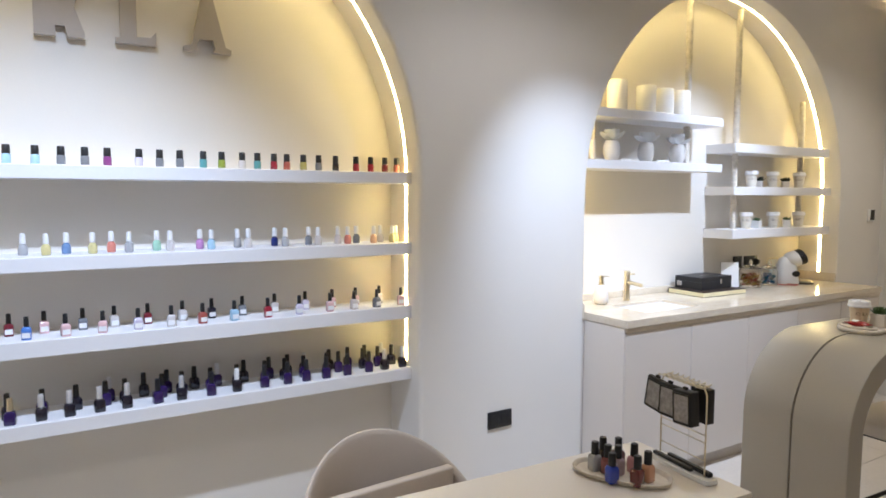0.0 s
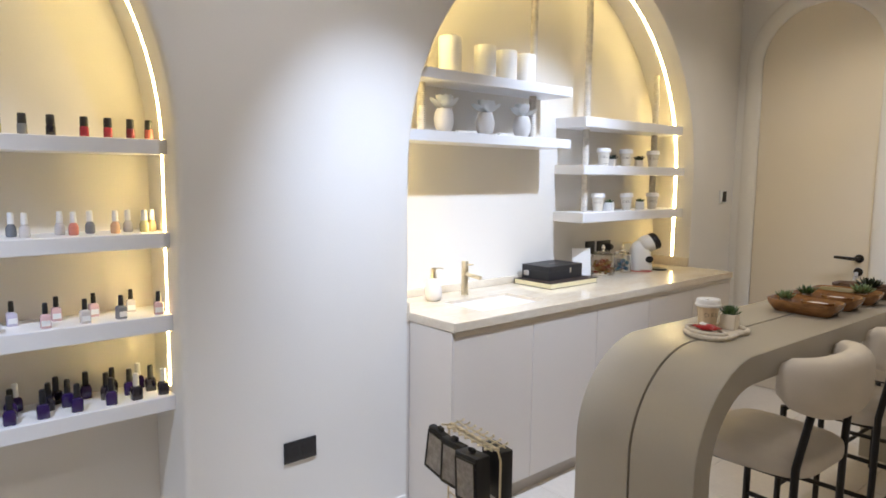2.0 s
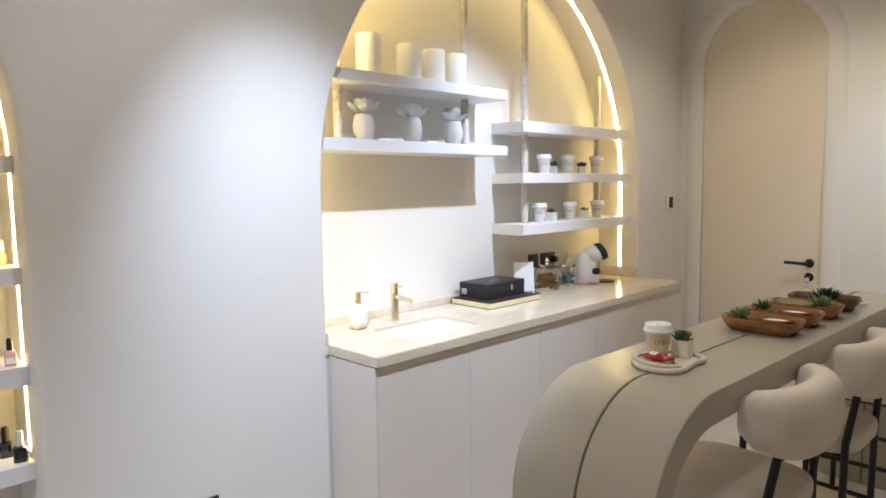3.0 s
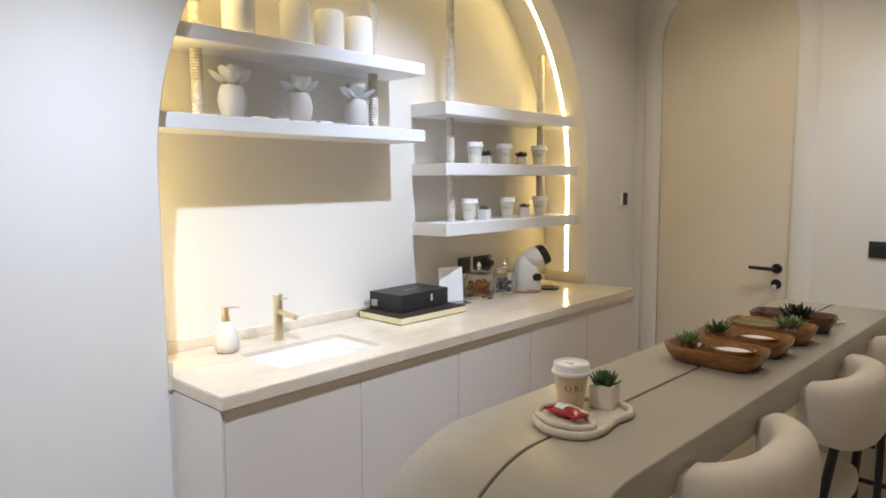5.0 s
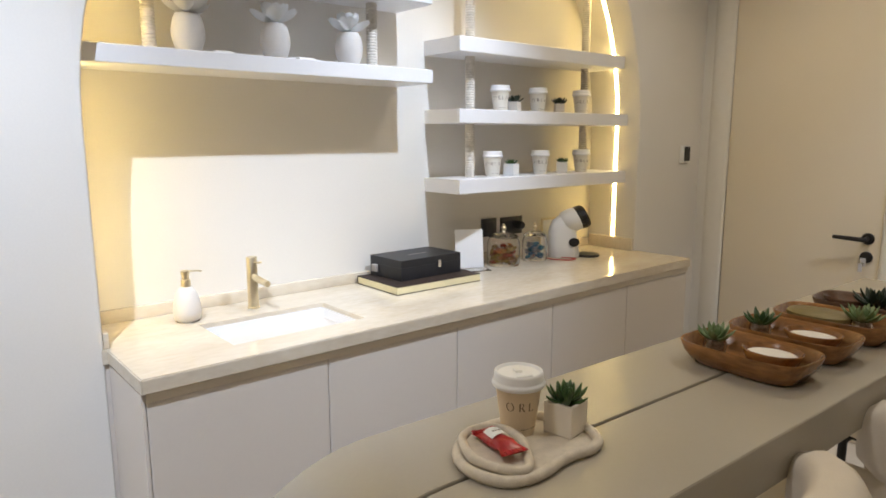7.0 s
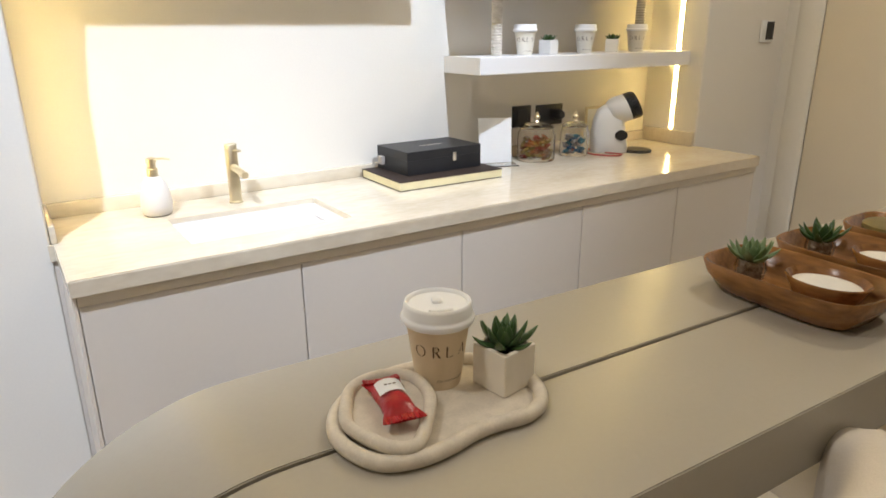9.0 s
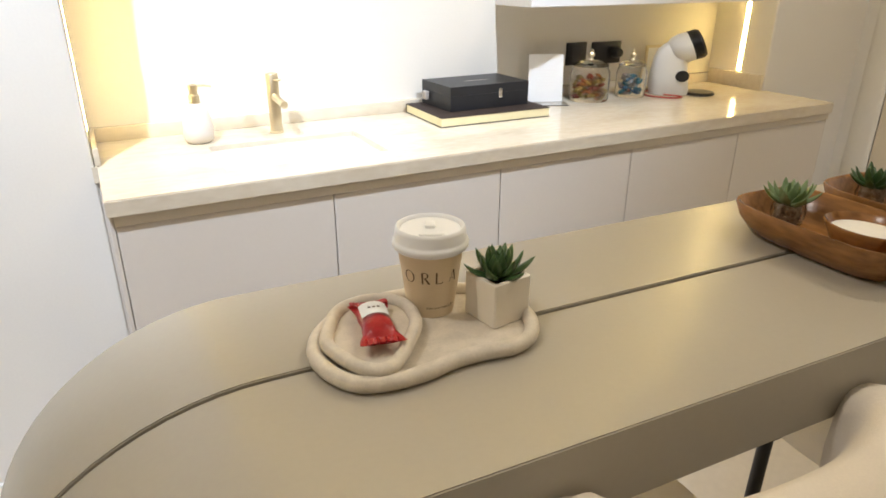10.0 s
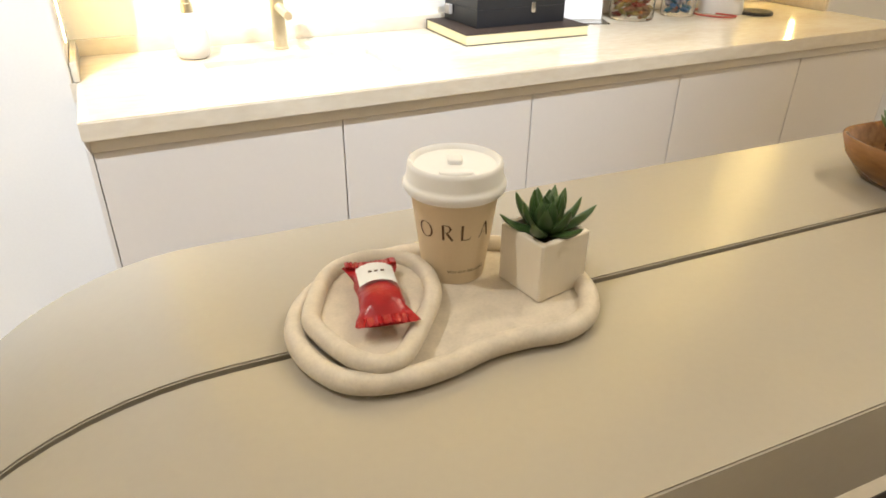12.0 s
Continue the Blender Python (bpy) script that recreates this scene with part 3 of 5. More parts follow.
def socket_plate(m, width, label, inner=2):
    s = thing("wall_socket", label, "socket", m, group="black wall sockets")
    part("plate", box(-width / 2, width / 2, -0.009, 0.0, -0.042, 0.042, 0.002), BLACK, s)
    for i in range(inner):
        cx = (i - (inner - 1) / 2) * width / inner * 0.9
        part("insert", box(cx - 0.026, cx + 0.026, -0.0115, -0.0092, -0.026, 0.026, 0.001, 1), BLACK, s)
    return s


socket_plate(pose(-0.558, -0.0005, 0.418), 0.142, "black double socket plate low on the white wall")
socket_plate(pose(1.694, DEPTH - 0.0005, 1.055), 0.094, "black single socket plate above the countertop", 1)
sock = socket_plate(pose(1.842, DEPTH - 0.0005, 1.052), 0.144, "black double socket plate with a plug")
part("plug", lathe([(0, 0.0), (0.021, 0.0), (0.022, 0.02), (0.015, 0.035), (0, 0.036)], 20), BLACK, sock, at=pose(0.036, -0.0118, 0.0, 90))
socket_plate(pose(XR - 0.0005, -1.355, 1.135, 0, 0, -90), 0.142, "black double socket plate on the wall beside the door")


def thermostat():
    s = thing("wall_switch", "white switch plate with a dark glass panel, between niche and door", "switch", pose(2.862, -0.0005, 1.375))
    part("plate", box(-0.046, 0.046, -0.010, 0.0, -0.046, 0.046, 0.003), WHITEPLASTIC, s)
    part("panel", box(-0.014, 0.042, -0.0125, -0.0102, -0.036, 0.040, 0.001, 1), BLACK, s, "dark glass touch panel")


thermostat()


def sign_shape(x0, x1, kind):
    """One raised element of the wall sign: an outline on the back of the niche."""
    w, z0, z1 = x1 - x0, 2.088, 2.330
    h = z1 - z0
    if kind == "block":
        pts = [(0, 0), (0.42, 0), (0.42, 0.16), (0.60, 0.16), (0.66, 0), (1, 0), (1, 0.08), (0.80, 0.46), (0.92, 0.7), (0.8, 1), (0, 1)]
    elif kind == "angle":
        pts = [(0, 0), (1, 0), (1.0, 0.22), (0.86, 0.12), (0.52, 0.12), (0.52, 1), (0.12, 1), (0.12, 0.08), (0, 0.08)]
    else:
        pts = [(0, 0), (0.26, 0), (0.26, 0.07), (0.32, 0.20), (0.62, 0.20), (0.66, 0.07), (0.60, 0.0), (1, 0), (1, 0.07), (0.88, 0.10), (0.58, 1), (0.42, 1), (0.16, 0.10), (0, 0.07)]
    line = [(x0 + w * a, z0 + h * b) for a, b in pts]
    return loft([[(x, DEPTH - 0.032, z) for x, z in line], [(x, DEPTH - 0.0005, z) for x, z in line]])


for x0, x1, kind in ((-2.445, -2.283, "block"), (-2.18, -2.038, "angle"), (-1.936, -1.752, "wedge")):
    solid("sign_shape", sign_shape(x0, x1, kind), SIGN, "raised taupe sign element on the niche wall", "sign", group="wall sign", smooth=None)

# ---- nail polish ----
CAPS = {"black": BLACK, "white": WHITEPLASTIC, "silver": SILVERCAP, "copper": BRASS}
LACQUER = {}


def lacquer(colour):
    if colour not in LACQUER:
        LACQUER[colour] = material("nail_lacquer", colour, 0.12, vary=0.05, scale=40, fine=200, bump=0.0, coat=0.6)
    return LACQUER[colour]


def polish_meshes(style):
    if style == "stubby":
        body = lathe([(0, 0), (0.0125, 0), (0.0145, 0.003), (0.0145, 0.032), (0.012, 0.036), (0, 0.036)], 16)
        cap = lathe([(0, 0.036), (0.0125, 0.036), (0.013, 0.038), (0.0122, 0.066), (0.0105, 0.068), (0, 0.068)], 16)
        label = None
    elif style == "round":
        body = lathe([(0, 0), (0.013, 0), (0.0155, 0.004), (0.0155, 0.028), (0.011, 0.037), (0.007, 0.041), (0, 0.041)], 16)
        cap = lathe([(0, 0.041), (0.0098, 0.041), (0.0100, 0.044), (0.0088, 0.074), (0.0075, 0.077), (0, 0.077)], 14)
        label = None
    elif style == "square":
        body = loft([rounded(0.031 * k, 0.029 * k, 7, 20, 0, 0, z) for k, z in ((0.9, 0), (1, 0.003), (1, 0.036), (0.86, 0.042), (0.45, 0.046))])
        cap = lathe([(0, 0.046), (0.0080, 0.046), (0.0084, 0.05), (0.0076, 0.079), (0.0062, 0.081), (0, 0.081)], 14)
        label = box(-0.0125, 0.0125, -0.0152, -0.0146, 0.008, 0.026)
    elif style == "desk":
        body = loft([rounded(0.031 * k, 0.031 * k, 5, 24, 0, 0, z) for k, z in ((0.9, 0), (1, 0.003), (1, 0.037), (0.84, 0.043), (0.5, 0.046))])
        cap = lathe([(0, 0.046), (0.0102, 0.046), (0.0106, 0.048), (0.0102, 0.079), (0.0090, 0.081), (0, 0.081)], 20)
        label = None
    else:
        body = loft([rounded(0.037 * k, 0.034 * k, 6, 20, 0, 0, z) for k, z in ((0.9, 0), (1, 0.003), (1, 0.034), (0.82, 0.044), (0.45, 0.048))])
        cap = lathe([(0, 0.048), (0.0095, 0.048), (0.0102, 0.052), (0.0092, 0.090), (0.0078, 0.093), (0, 0.093)], 14)
        label = None
    return body, cap, label


POLISH_CACHE = {}


def polish(style, colour, cap, x, y, z, label, group):
    key = (style, colour, cap)
    if key not in POLISH_CACHE:
        body, top, tag = polish_meshes(style)
        bottle = thing("nail_polish", label, "nail polish", pose(x, y, z, 0, 0, random.uniform(-14, 14)), group=group)
        part("bottle", body, lacquer(colour), bottle, smooth=40)
        part("cap", top, CAPS[cap], bottle, smooth=40)
        if tag:
            part("label", tag, PAPER, bottle, "small white label", smooth=None)
        POLISH_CACHE[key] = bottle
        return bottle
    ob = copy_thing(POLISH_CACHE[key], pose(x, y, z, 0, 0, random.uniform(-14, 14)))
    ob["label"], ob["group"] = label, group
    return ob


SKY, NAVY, GREY, LILAC, PINK, RED1, DARKRED = (0.40, 0.60, 0.75), (0.02, 0.03, 0.16), (0.20, 0.21, 0.23), (0.62, 0.58, 0.72), (0.75, 0.50, 0.50), (0.34, 0.03, 0.05), (0.16, 0.02, 0.03)
TEAL, LIME, CORAL, YELLOW, MAGENTA, PALE, PURPLE, INKY = (0.13, 0.36, 0.38), (0.30, 0.37, 0.06), (0.38, 0.10, 0.08), (0.46, 0.42, 0.14), (0.25, 0.06, 0.21), (0.66, 0.62, 0.60), (0.028, 0.012, 0.085), (0.012, 0.010, 0.02)
MINT, BLUE, ORANGE = (0.36, 0.60, 0.45), (0.10, 0.22, 0.60), (0.68, 0.25, 0.06)

row1 = [SKY, SKY, GREY, GREY, MAGENTA, LILAC, GREY, GREY, TEAL, LIME, PALE, TEAL, RED1, CORAL, YELLOW, GREY, INKY, RED1, RED1, DARKRED, CORAL]
x1s = [-2.543, -2.458, -2.379, -2.304, -2.231, -2.124, -2.052, -1.979, -1.892, -1.821, -1.740, -1.678, -1.609, -1.554, -1.482, -1.413, -1.335, -1.238, -1.166, -1.095, -1.035]
for x, c in zip(x1s, row1):
    polish("stubby", c, "black", x, 0.17, 1.6172, "small round nail polish bottle with a wide black cap", "polish on the top shelf")
SILVER, STRAW, PEACH, ORCHID, STEEL, ROSE = (0.42, 0.42, 0.43), (0.68, 0.60, 0.28), (0.70, 0.44, 0.26), (0.52, 0.24, 0.50), (0.16, 0.26, 0.46), (0.66, 0.24, 0.18)
row2 = [SILVER, STRAW, STEEL, STRAW, ROSE, SILVER, MINT, PALE, ORCHID, SKY, SILVER, PALE, NAVY, SILVER, GREY, PALE, PALE, ROSE, GREY, PEACH, PALE, STRAW, PEACH]
x2s = [-2.508, -2.438, -2.374, -2.291, -2.227, -2.170, -2.069, -2.025, -1.909, -1.872, -1.761, -1.726, -1.606, -1.571, -1.456, -1.425, -1.320, -1.287, -1.230, -1.160, -1.110, -1.066, -1.030]
for i, (x, c) in enumerate(zip(x2s, row2)):
    polish("round", c, "white", x, 0.155 if i % 2 else 0.19, 1.2982, "rounded nail polish bottle with a white cap", "polish on the second shelf")
row3 = [BLUE, PINK, PINK, LILAC, PALE, CORAL, SKY, RED1, LILAC, PINK, PALE, GREY, PINK]
x3f = [-2.507, -2.389, -2.270, -2.152, -2.035, -1.920, -1.797, -1.661, -1.526, -1.388, -1.274, -1.163, -1.040]
for x, c in zip(x3f, row3):
    polish("square", c, "black", x, 0.12, 1.0092, "square nail polish bottle, white label and slim black cap", "polish on the third shelf")
row3b = [DARKRED, PINK, GREY, PALE, DARKRED, PALE, INKY, GREY, PALE, LILAC, PINK, PINK, PALE]
x3b = [-2.562, -2.454, -2.330, -2.224, -2.106, -1.978, -1.864, -1.740, -1.602, -1.465, -1.338, -1.224, -1.103]
for x, c in zip(x3b, row3b):
    polish("square", c, "black", x, 0.22, 1.0092, "square nail polish bottle, white label and slim black cap", "polish on the third shelf")
x4f = [-2.567, -2.475, -2.387, -2.291, -2.199, -2.092, -2.006, -1.893, -1.793, -1.680, -1.581, -1.499, -1.409, -1.310, -1.205, -1.125, -1.034]
caps4 = ["copper", "silver", "silver", "silver", "silver", "black", "silver", "black", "white", "black", "black", "black", "black", "black", "black", "silver", "silver"]
for i, (x, cp) in enumerate(zip(x4f, caps4)):
    polish("tall", PURPLE if cp in ("black", "copper") else INKY, cp, x, 0.12, 0.7172, "dark nail polish bottle with a tall cap", "polish on the lowest shelf")
    polish("tall", (INKY, PURPLE)[i % 2], "black", min(x + random.uniform(-0.02, 0.03), -1.055), 0.19, 0.7172, "dark nail polish bottle with a tall black cap", "polish on the lowest shelf")
    if i > 3:
        polish("tall", (PURPLE, INKY)[i % 2], "silver" if i % 4 == 0 else "black", min(x - 0.045 + random.uniform(-0.012, 0.012), -1.055), 0.245, 0.7172,
               "dark nail polish bottle with a tall cap", "polish on the lowest shelf")

# ---- shelves of the coffee niche ----


def petal_mesh(length, width, curl, cup=0.25):
    bm = bmesh.new()
    rows = []
    n, k = 7, 5
    for i in range(n + 1):
        u = i / n
        w = width * math.sin(math.pi * min(0.08 + u * 0.86, 1.0)) ** 0.7 / 2 + 0.0006
        a = curl * u
        y, z = length * u * math.cos(a), length * u * math.sin(a)
        rows.append([(w * s, y, z + cup * w * s * s) for s in (-1, -0.5, 0, 0.5, 1)])
    vs = [[bm.verts.new(p) for p in r] for r in rows]
    for a, b in zip(vs, vs[1:]):
        for j in range(k - 1):
            bm.faces.new((a[j], a[j + 1], b[j + 1], b[j]))
    bmesh.ops.solidify(bm, geom=bm.faces[:], thickness=0.0012)
    return bm


def lotus_vase(m, turn):
    v = thing("vase", "matte grey-beige vase with white lotus flowers", "vase", m, group="lotus vases")
    bm = bmesh.new()
    prof = [(0.026, 0), (0.034, 0.004), (0.047, 0.04), (0.0485, 0.065), (0.042, 0.098), (0.034, 0.113), (0.031, 0.113), (0.031, 0.10), (0, 0.09)]
    lathe([(0, 0)] + prof, 40, bm=bm)
    part("body", bm, VASE, v, smooth=50)
    part("greenery", lathe([(0, 0.10), (0.027, 0.104), (0.024, 0.112), (0, 0.118)], 20), LEAF, v, "dark leaves in the vase mouth")
    for ring, (count, tilt, ln) in enumerate(((5, -4, 0.070), (5, 22, 0.062), (3, 52, 0.050))):
        for i in range(count):
            part("petal", petal_mesh(ln, 0.058, 0.60, 0.7), PETAL, v, smooth=60,
                      at=pose(0, 0, 0.113) @ pose(0, 0, 0, 0, 0, turn + 360 * i / count + 23 * ring + random.uniform(-9, 9)) @ pose(0, 0.014 - 0.005 * ring, 0.004 + 0.003 * ring, tilt + random.uniform(-9, 9)))
    return v


for vx, vy, turn in ((0.318, 0.150, 0), (0.598, 0.152, 40), (0.882, 0.160, 75)):
    lotus_vase(pose(vx, vy, 1.7112, 0, 0, turn), turn)
for bx, by in ((0.415, 0.130), (0.690, 0.120)):
    solid("wax_tablet", box(bx - 0.03, bx + 0.03, by - 0.012, by + 0.012, 1.7114, 1.723, 0.003), WAX, "small white wax tablet lying on the shelf", "wax tablet", group="wax tablets")


def pillar_candle(x, y, h, r):
    c = thing("candle", "white pillar candle standing on the shelf", "candle", pose(x, y, 1.9922), group="pillar candles")
    part("wax", lathe([(0, 0), (r - 0.002, 0), (r, 0.003), (r, h - 0.006), (r - 0.005, h), (r * 0.6, h - 0.002), (0, h - 0.006)], 36), WAX, c, smooth=50)
    part("wick", tube([(0, 0, h - 0.006), (0.001, 0, h + 0.004), (0.004, 0.001, h + 0.009)], 0.0011, 6), BLACK, c, "short dark wick")


for cx, cy, ch in ((0.357, 0.155, 0.172), (0.592, 0.155, 0.160), (0.752, 0.160, 0.156), (0.905, 0.165, 0.156)):
    pillar_candle(cx, cy, ch, 0.056)


def strokes_on_cone(z0, h, strokes, r_at, lift=0.0005):
    """Flat printed strokes on the cup's slanting wall: points of angle and height, with widths in degrees."""
    bm = bmesh.new()
    for points, width in strokes:
        ws = width if isinstance(width, list) else [width] * len(points)
        fine, fw = [], []
        for (a, b), (wa, wb) in zip(zip(points, points[1:]), zip(ws, ws[1:])):
            for k in range(4):
                u = k / 4
                fine.append((a[0] + (b[0] - a[0]) * u, a[1] + (b[1] - a[1]) * u))
                fw.append(wa + (wb - wa) * u)
        fine.append(points[-1]), fw.append(ws[-1])
        scale = math.degrees(h / 0.034)     # degrees that match one unit of height
        rows = []
        for i, ((a, v), w) in enumerate(zip(fine, fw)):
            p, q = fine[max(i - 1, 0)], fine[min(i + 1, len(fine) - 1)]
            da, dv = q[0] - p[0], (q[1] - p[1]) * scale
            n = math.hypot(da, dv) or 1.0
            row = []
            for sgn in (-0.5, 0.5):
                aa, zz = a - dv / n * w * sgn, z0 + h * v + da / n * w * sgn / scale * h
                t, rr = radians(aa - 90), r_at(zz) + lift
                row.append(bm.verts.new((rr * math.cos(t), rr * math.sin(t), zz)))
            rows.append(row)
        for (a, b), (d, c) in zip(rows, rows[1:]):
            bm.faces.new((a, b, c, d))
    return bm


def words_on_cone(words, z0, size, middle, r_at, lift=0.0005):
    """Words in the built-in font, bent round the cup; middle: the angle of their middle."""
    curve = bpy.data.curves.new("words", "FONT")
    curve.body, curve.size, curve.align_x = words, size, "CENTER"
    ob = bpy.data.objects.new("words", curve)
    bm = bmesh.new()
    bm.from_mesh(ob.to_mesh())
    for v in bm.verts:
        z = z0 + v.co.y
        t, r = radians(middle - 90) + v.co.x / 0.029, r_at(z) + lift
        v.co = Vector((r * math.cos(t), r * math.sin(t), z))
    ob.to_mesh_clear()
    bpy.data.objects.remove(ob)
    bpy.data.curves.remove(curve)
    return bm


def paper_cup(m, label, group="", card=KRAFT):
    c = thing("paper_cup", label, "cup", m, group=group)

    def r_at(z):
        return 0.0275 + (0.0395 - 0.0275) * z / 0.088
    part("cup", lathe([(0, 0.003), (0.026, 0.003), (0.0268, 0.0), (0.0278, 0.0), (0.0395, 0.088), (0.037, 0.088), (0, 0.085)], 44), card, c, smooth=40)
    lid = part("lid", lathe([(0.0392, 0.0812), (0.0420, 0.0812), (0.0444, 0.0838), (0.0450, 0.0872), (0.0446, 0.0892), (0.0434, 0.0908), (0.0424, 0.0918), (0.0420, 0.0938), (0.0412, 0.1035), (0.0402, 0.1068),
                             (0.0386, 0.1078), (0.0370, 0.1068), (0.0352, 0.1032), (0.0200, 0.1026), (0.0, 0.1030)], 56),
               LID, c, "white plastic sip lid", smooth=45)
    part("tab", loft([rounded(0.013, 0.017, 5, 24, 0, 0.006, 0.1024), rounded(0.0125, 0.0165, 5, 24, 0, 0.006, 0.1062), rounded(0.010, 0.014, 5, 24, 0, 0.006, 0.1072)]), LID, lid)
    part("sip_ridge", loft([rounded(0.030, 0.012, 3, 28, 0, -0.024, 0.1024), rounded(0.028, 0.010, 3, 28, 0, -0.025, 0.1064), rounded(0.022, 0.006, 3, 28, 0, -0.026, 0.1072)]), LID, lid)
    # a row of dark printed shapes round the front, and a small line of words below
    z, h = 0.047, 0.0150
    ring = [(-45 + 10 * math.cos(radians(18 * i)), 0.5 + 0.5 * math.sin(radians(18 * i))) for i in range(21)]
    widths = [0.7 + 2.3 * abs(math.cos(radians(18 * i))) for i in range(21)]
    strokes = [(ring, widths), ([(-18, 0), (-18, 1)], 3.2), ([(-18, 1), (-10, 0.97), (-7.5, 0.78), (-10, 0.56), (-16, 0.5)], [0.9, 1.4, 3.0, 1.4, 0.9]), ([(-13, 0.5), (-5, 0)], [3.2, 3.6]),
               ([(8.5, 0), (8.5, 1)], 3.2), ([(8.5, 0.03), (20, 0.03), (21, 0.2)], [1.2, 1.4, 0.8]), ([(35, 0), (43.5, 1)], 1.0), ([(43.5, 1), (51, 0)], 3.4), ([(39, 0.33), (44, 0.33)], 0.8)]
    part("print", strokes_on_cone(z, h, strokes, r_at), INK, c, "dark brown printed shapes", smooth=None)
    part("print", words_on_cone("you are beautiful", 0.0125, 0.0052, 22, r_at), INK, c, "small line of dark brown words", smooth=None)
    return c


def leaf_blade(length, width, thick, bend):
    bm = bmesh.new()
    rings = []
    for i in range(11):
        u = i / 10
        w = max(width / 2 * (0.62 + 0.50 * math.sin(math.pi * min(u * 1.05, 1.0))) * math.sqrt(max(1 - u ** 4.5, 0)), 0.0005)
        t = thick / 2 * math.sqrt(max(1 - u ** 3, 0)) + 0.0003
        a = bend * u
        y, z = length * u * math.cos(a * 0.5), length * u * math.sin(a * 0.5)
        rings.append([(w * math.cos(b), y, z + t * math.sin(b)) for b in [2 * math.pi * k / 8 for k in range(8)]])
    return loft(rings, bm)


def rosette(parent, at, mat, size, layers, joined):
    """A succulent of thick pointed leaves; joined: one mesh for the small ones."""
    whole = bmesh.new() if joined else None
    for ring, (count, tilt, ln) in enumerate(layers):
        for i in range(count):
            m = at @ pose(0, 0, 0, 0, 0, 360 * i / count + 29 * ring + random.uniform(-8, 8)) @ pose(0, size * 0.05, 0, tilt + random.uniform(-6, 6))
            blade = leaf_blade(size * ln * random.uniform(0.92, 1.06), size * 0.27, size * 0.15, 0.85)
            if joined:
                bmesh.ops.transform(blade, matrix=m, verts=blade.verts)
                merge(whole, blade)
            else:
                part("leaf", blade, mat, parent, smooth=60, at=m)
    if joined:
        part("leaves", whole, mat, parent, "pointed succulent leaves", smooth=60)


BIG_LAYERS = ((6, 6, 0.96), (7, 26, 0.86), (7, 50, 0.78), (6, 70, 0.72), (3, 82, 0.62))
SMALL_LAYERS = ((7, 8, 1.0), (6, 28, 0.88), (5, 52, 0.70))


def square_ring(w, z, ease=0.03):
    h, c = w / 2, w * ease
    return [(h, -h + c, z), (h, h - c, z), (h - c, h, z), (-h + c, h, z), (-h, h - c, z), (-h, -h + c, z), (-h + c, -h, z), (h - c, -h, z)]


def cube_pot(m, mat, leaf, size, plant, layers, joined, label, group=""):
    p = thing("potted_succulent", label, "potted plant", m, group=group)
    bm = bmesh.new()
    t, tall = size * 0.1, size * 0.99
    loft([square_ring(size * k, z) for k, z in ((0.97, 0.0), (1.0, size * 0.02), (1.0, tall - size * 0.02), (0.975, tall))]
         + [square_ring(size - 2 * t, tall), square_ring(size - 2 * t, size * 0.80)], bm)
    part("pot", bm, mat, p, smooth=30)
    part("soil", lathe([(0, size * 0.84), (size * 0.40, size * 0.84), (size * 0.38, size * 0.88), (0, size * 0.92)], 20), SOIL, p, "dark soil")
    rosette(p, pose(0, 0, size * 0.92), leaf, plant, layers, joined)
    return p


LBL = "cream paper cup with a white lid, on the shelf"
shelf_cup = paper_cup(pose(1.640, 0.165, 1.5752, 0, 0, -38), LBL, "cups on the shelves", CREAMCARD)
for x, y, z, a in ((1.880, 0.165, 1.5752, -33), (2.170, 0.150, 1.5752, -42), (1.598, 0.165, 1.2982, -36), (1.905, 0.165, 1.2982, -44), (2.185, 0.150, 1.2982, -40)):
    copy_thing(shelf_cup, pose(x, y, z, 0, 0, a))
small = cube_pot(pose(1.740, 0.175, 1.5752, 0, 0, 20), MATTECERAMIC, DARKLEAF, 0.044, 0.045, SMALL_LAYERS, True, "small dark succulent in a greyish square pot", "pots on the shelves")
copy_thing(small, pose(2.030, 0.165, 1.5752, 0, 0, 50))
white_pot = cube_pot(pose(1.715, 0.165, 1.2982, 0, 0, 12), WHITEPLASTIC, LEAF, 0.052, 0.034, SMALL_LAYERS, True, "tiny succulent in a white square pot on the shelf", "pots on the shelves")
copy_thing(white_pot, pose(2.055, 0.160, 1.2982, 0, 0, 40))

# ---- on the countertop ----
CT = 0.9004


def soap_bottle():
    s = thing("soap_dispenser", "white stoneware soap dispenser with a brass pump, by the sink", "soap dispenser", pose(0.262, 0.150, CT))
    part("body", lathe([(0, 0), (0.029, 0), (0.038, 0.006), (0.0425, 0.030), (0.0400, 0.058), (0.031, 0.090), (0.018, 0.108), (0.0, 0.110)], 36), MATTECERAMIC, s, smooth=60)
    part("pump", lathe([(0, 0.110), (0.0145, 0.110), (0.0145, 0.130), (0.011, 0.132), (0.011, 0.146), (0.013, 0.147), (0.013, 0.158), (0.006, 0.161), (0, 0.161)], 24), BRASS, s, "brass pump head")
    part("spout", tube([(0, 0, 0.156), (0.030, -0.012, 0.157), (0.046, -0.019, 0.154)], [0.0035, 0.003, 0.0025], 10), BRASS, s)


soap_bottle()


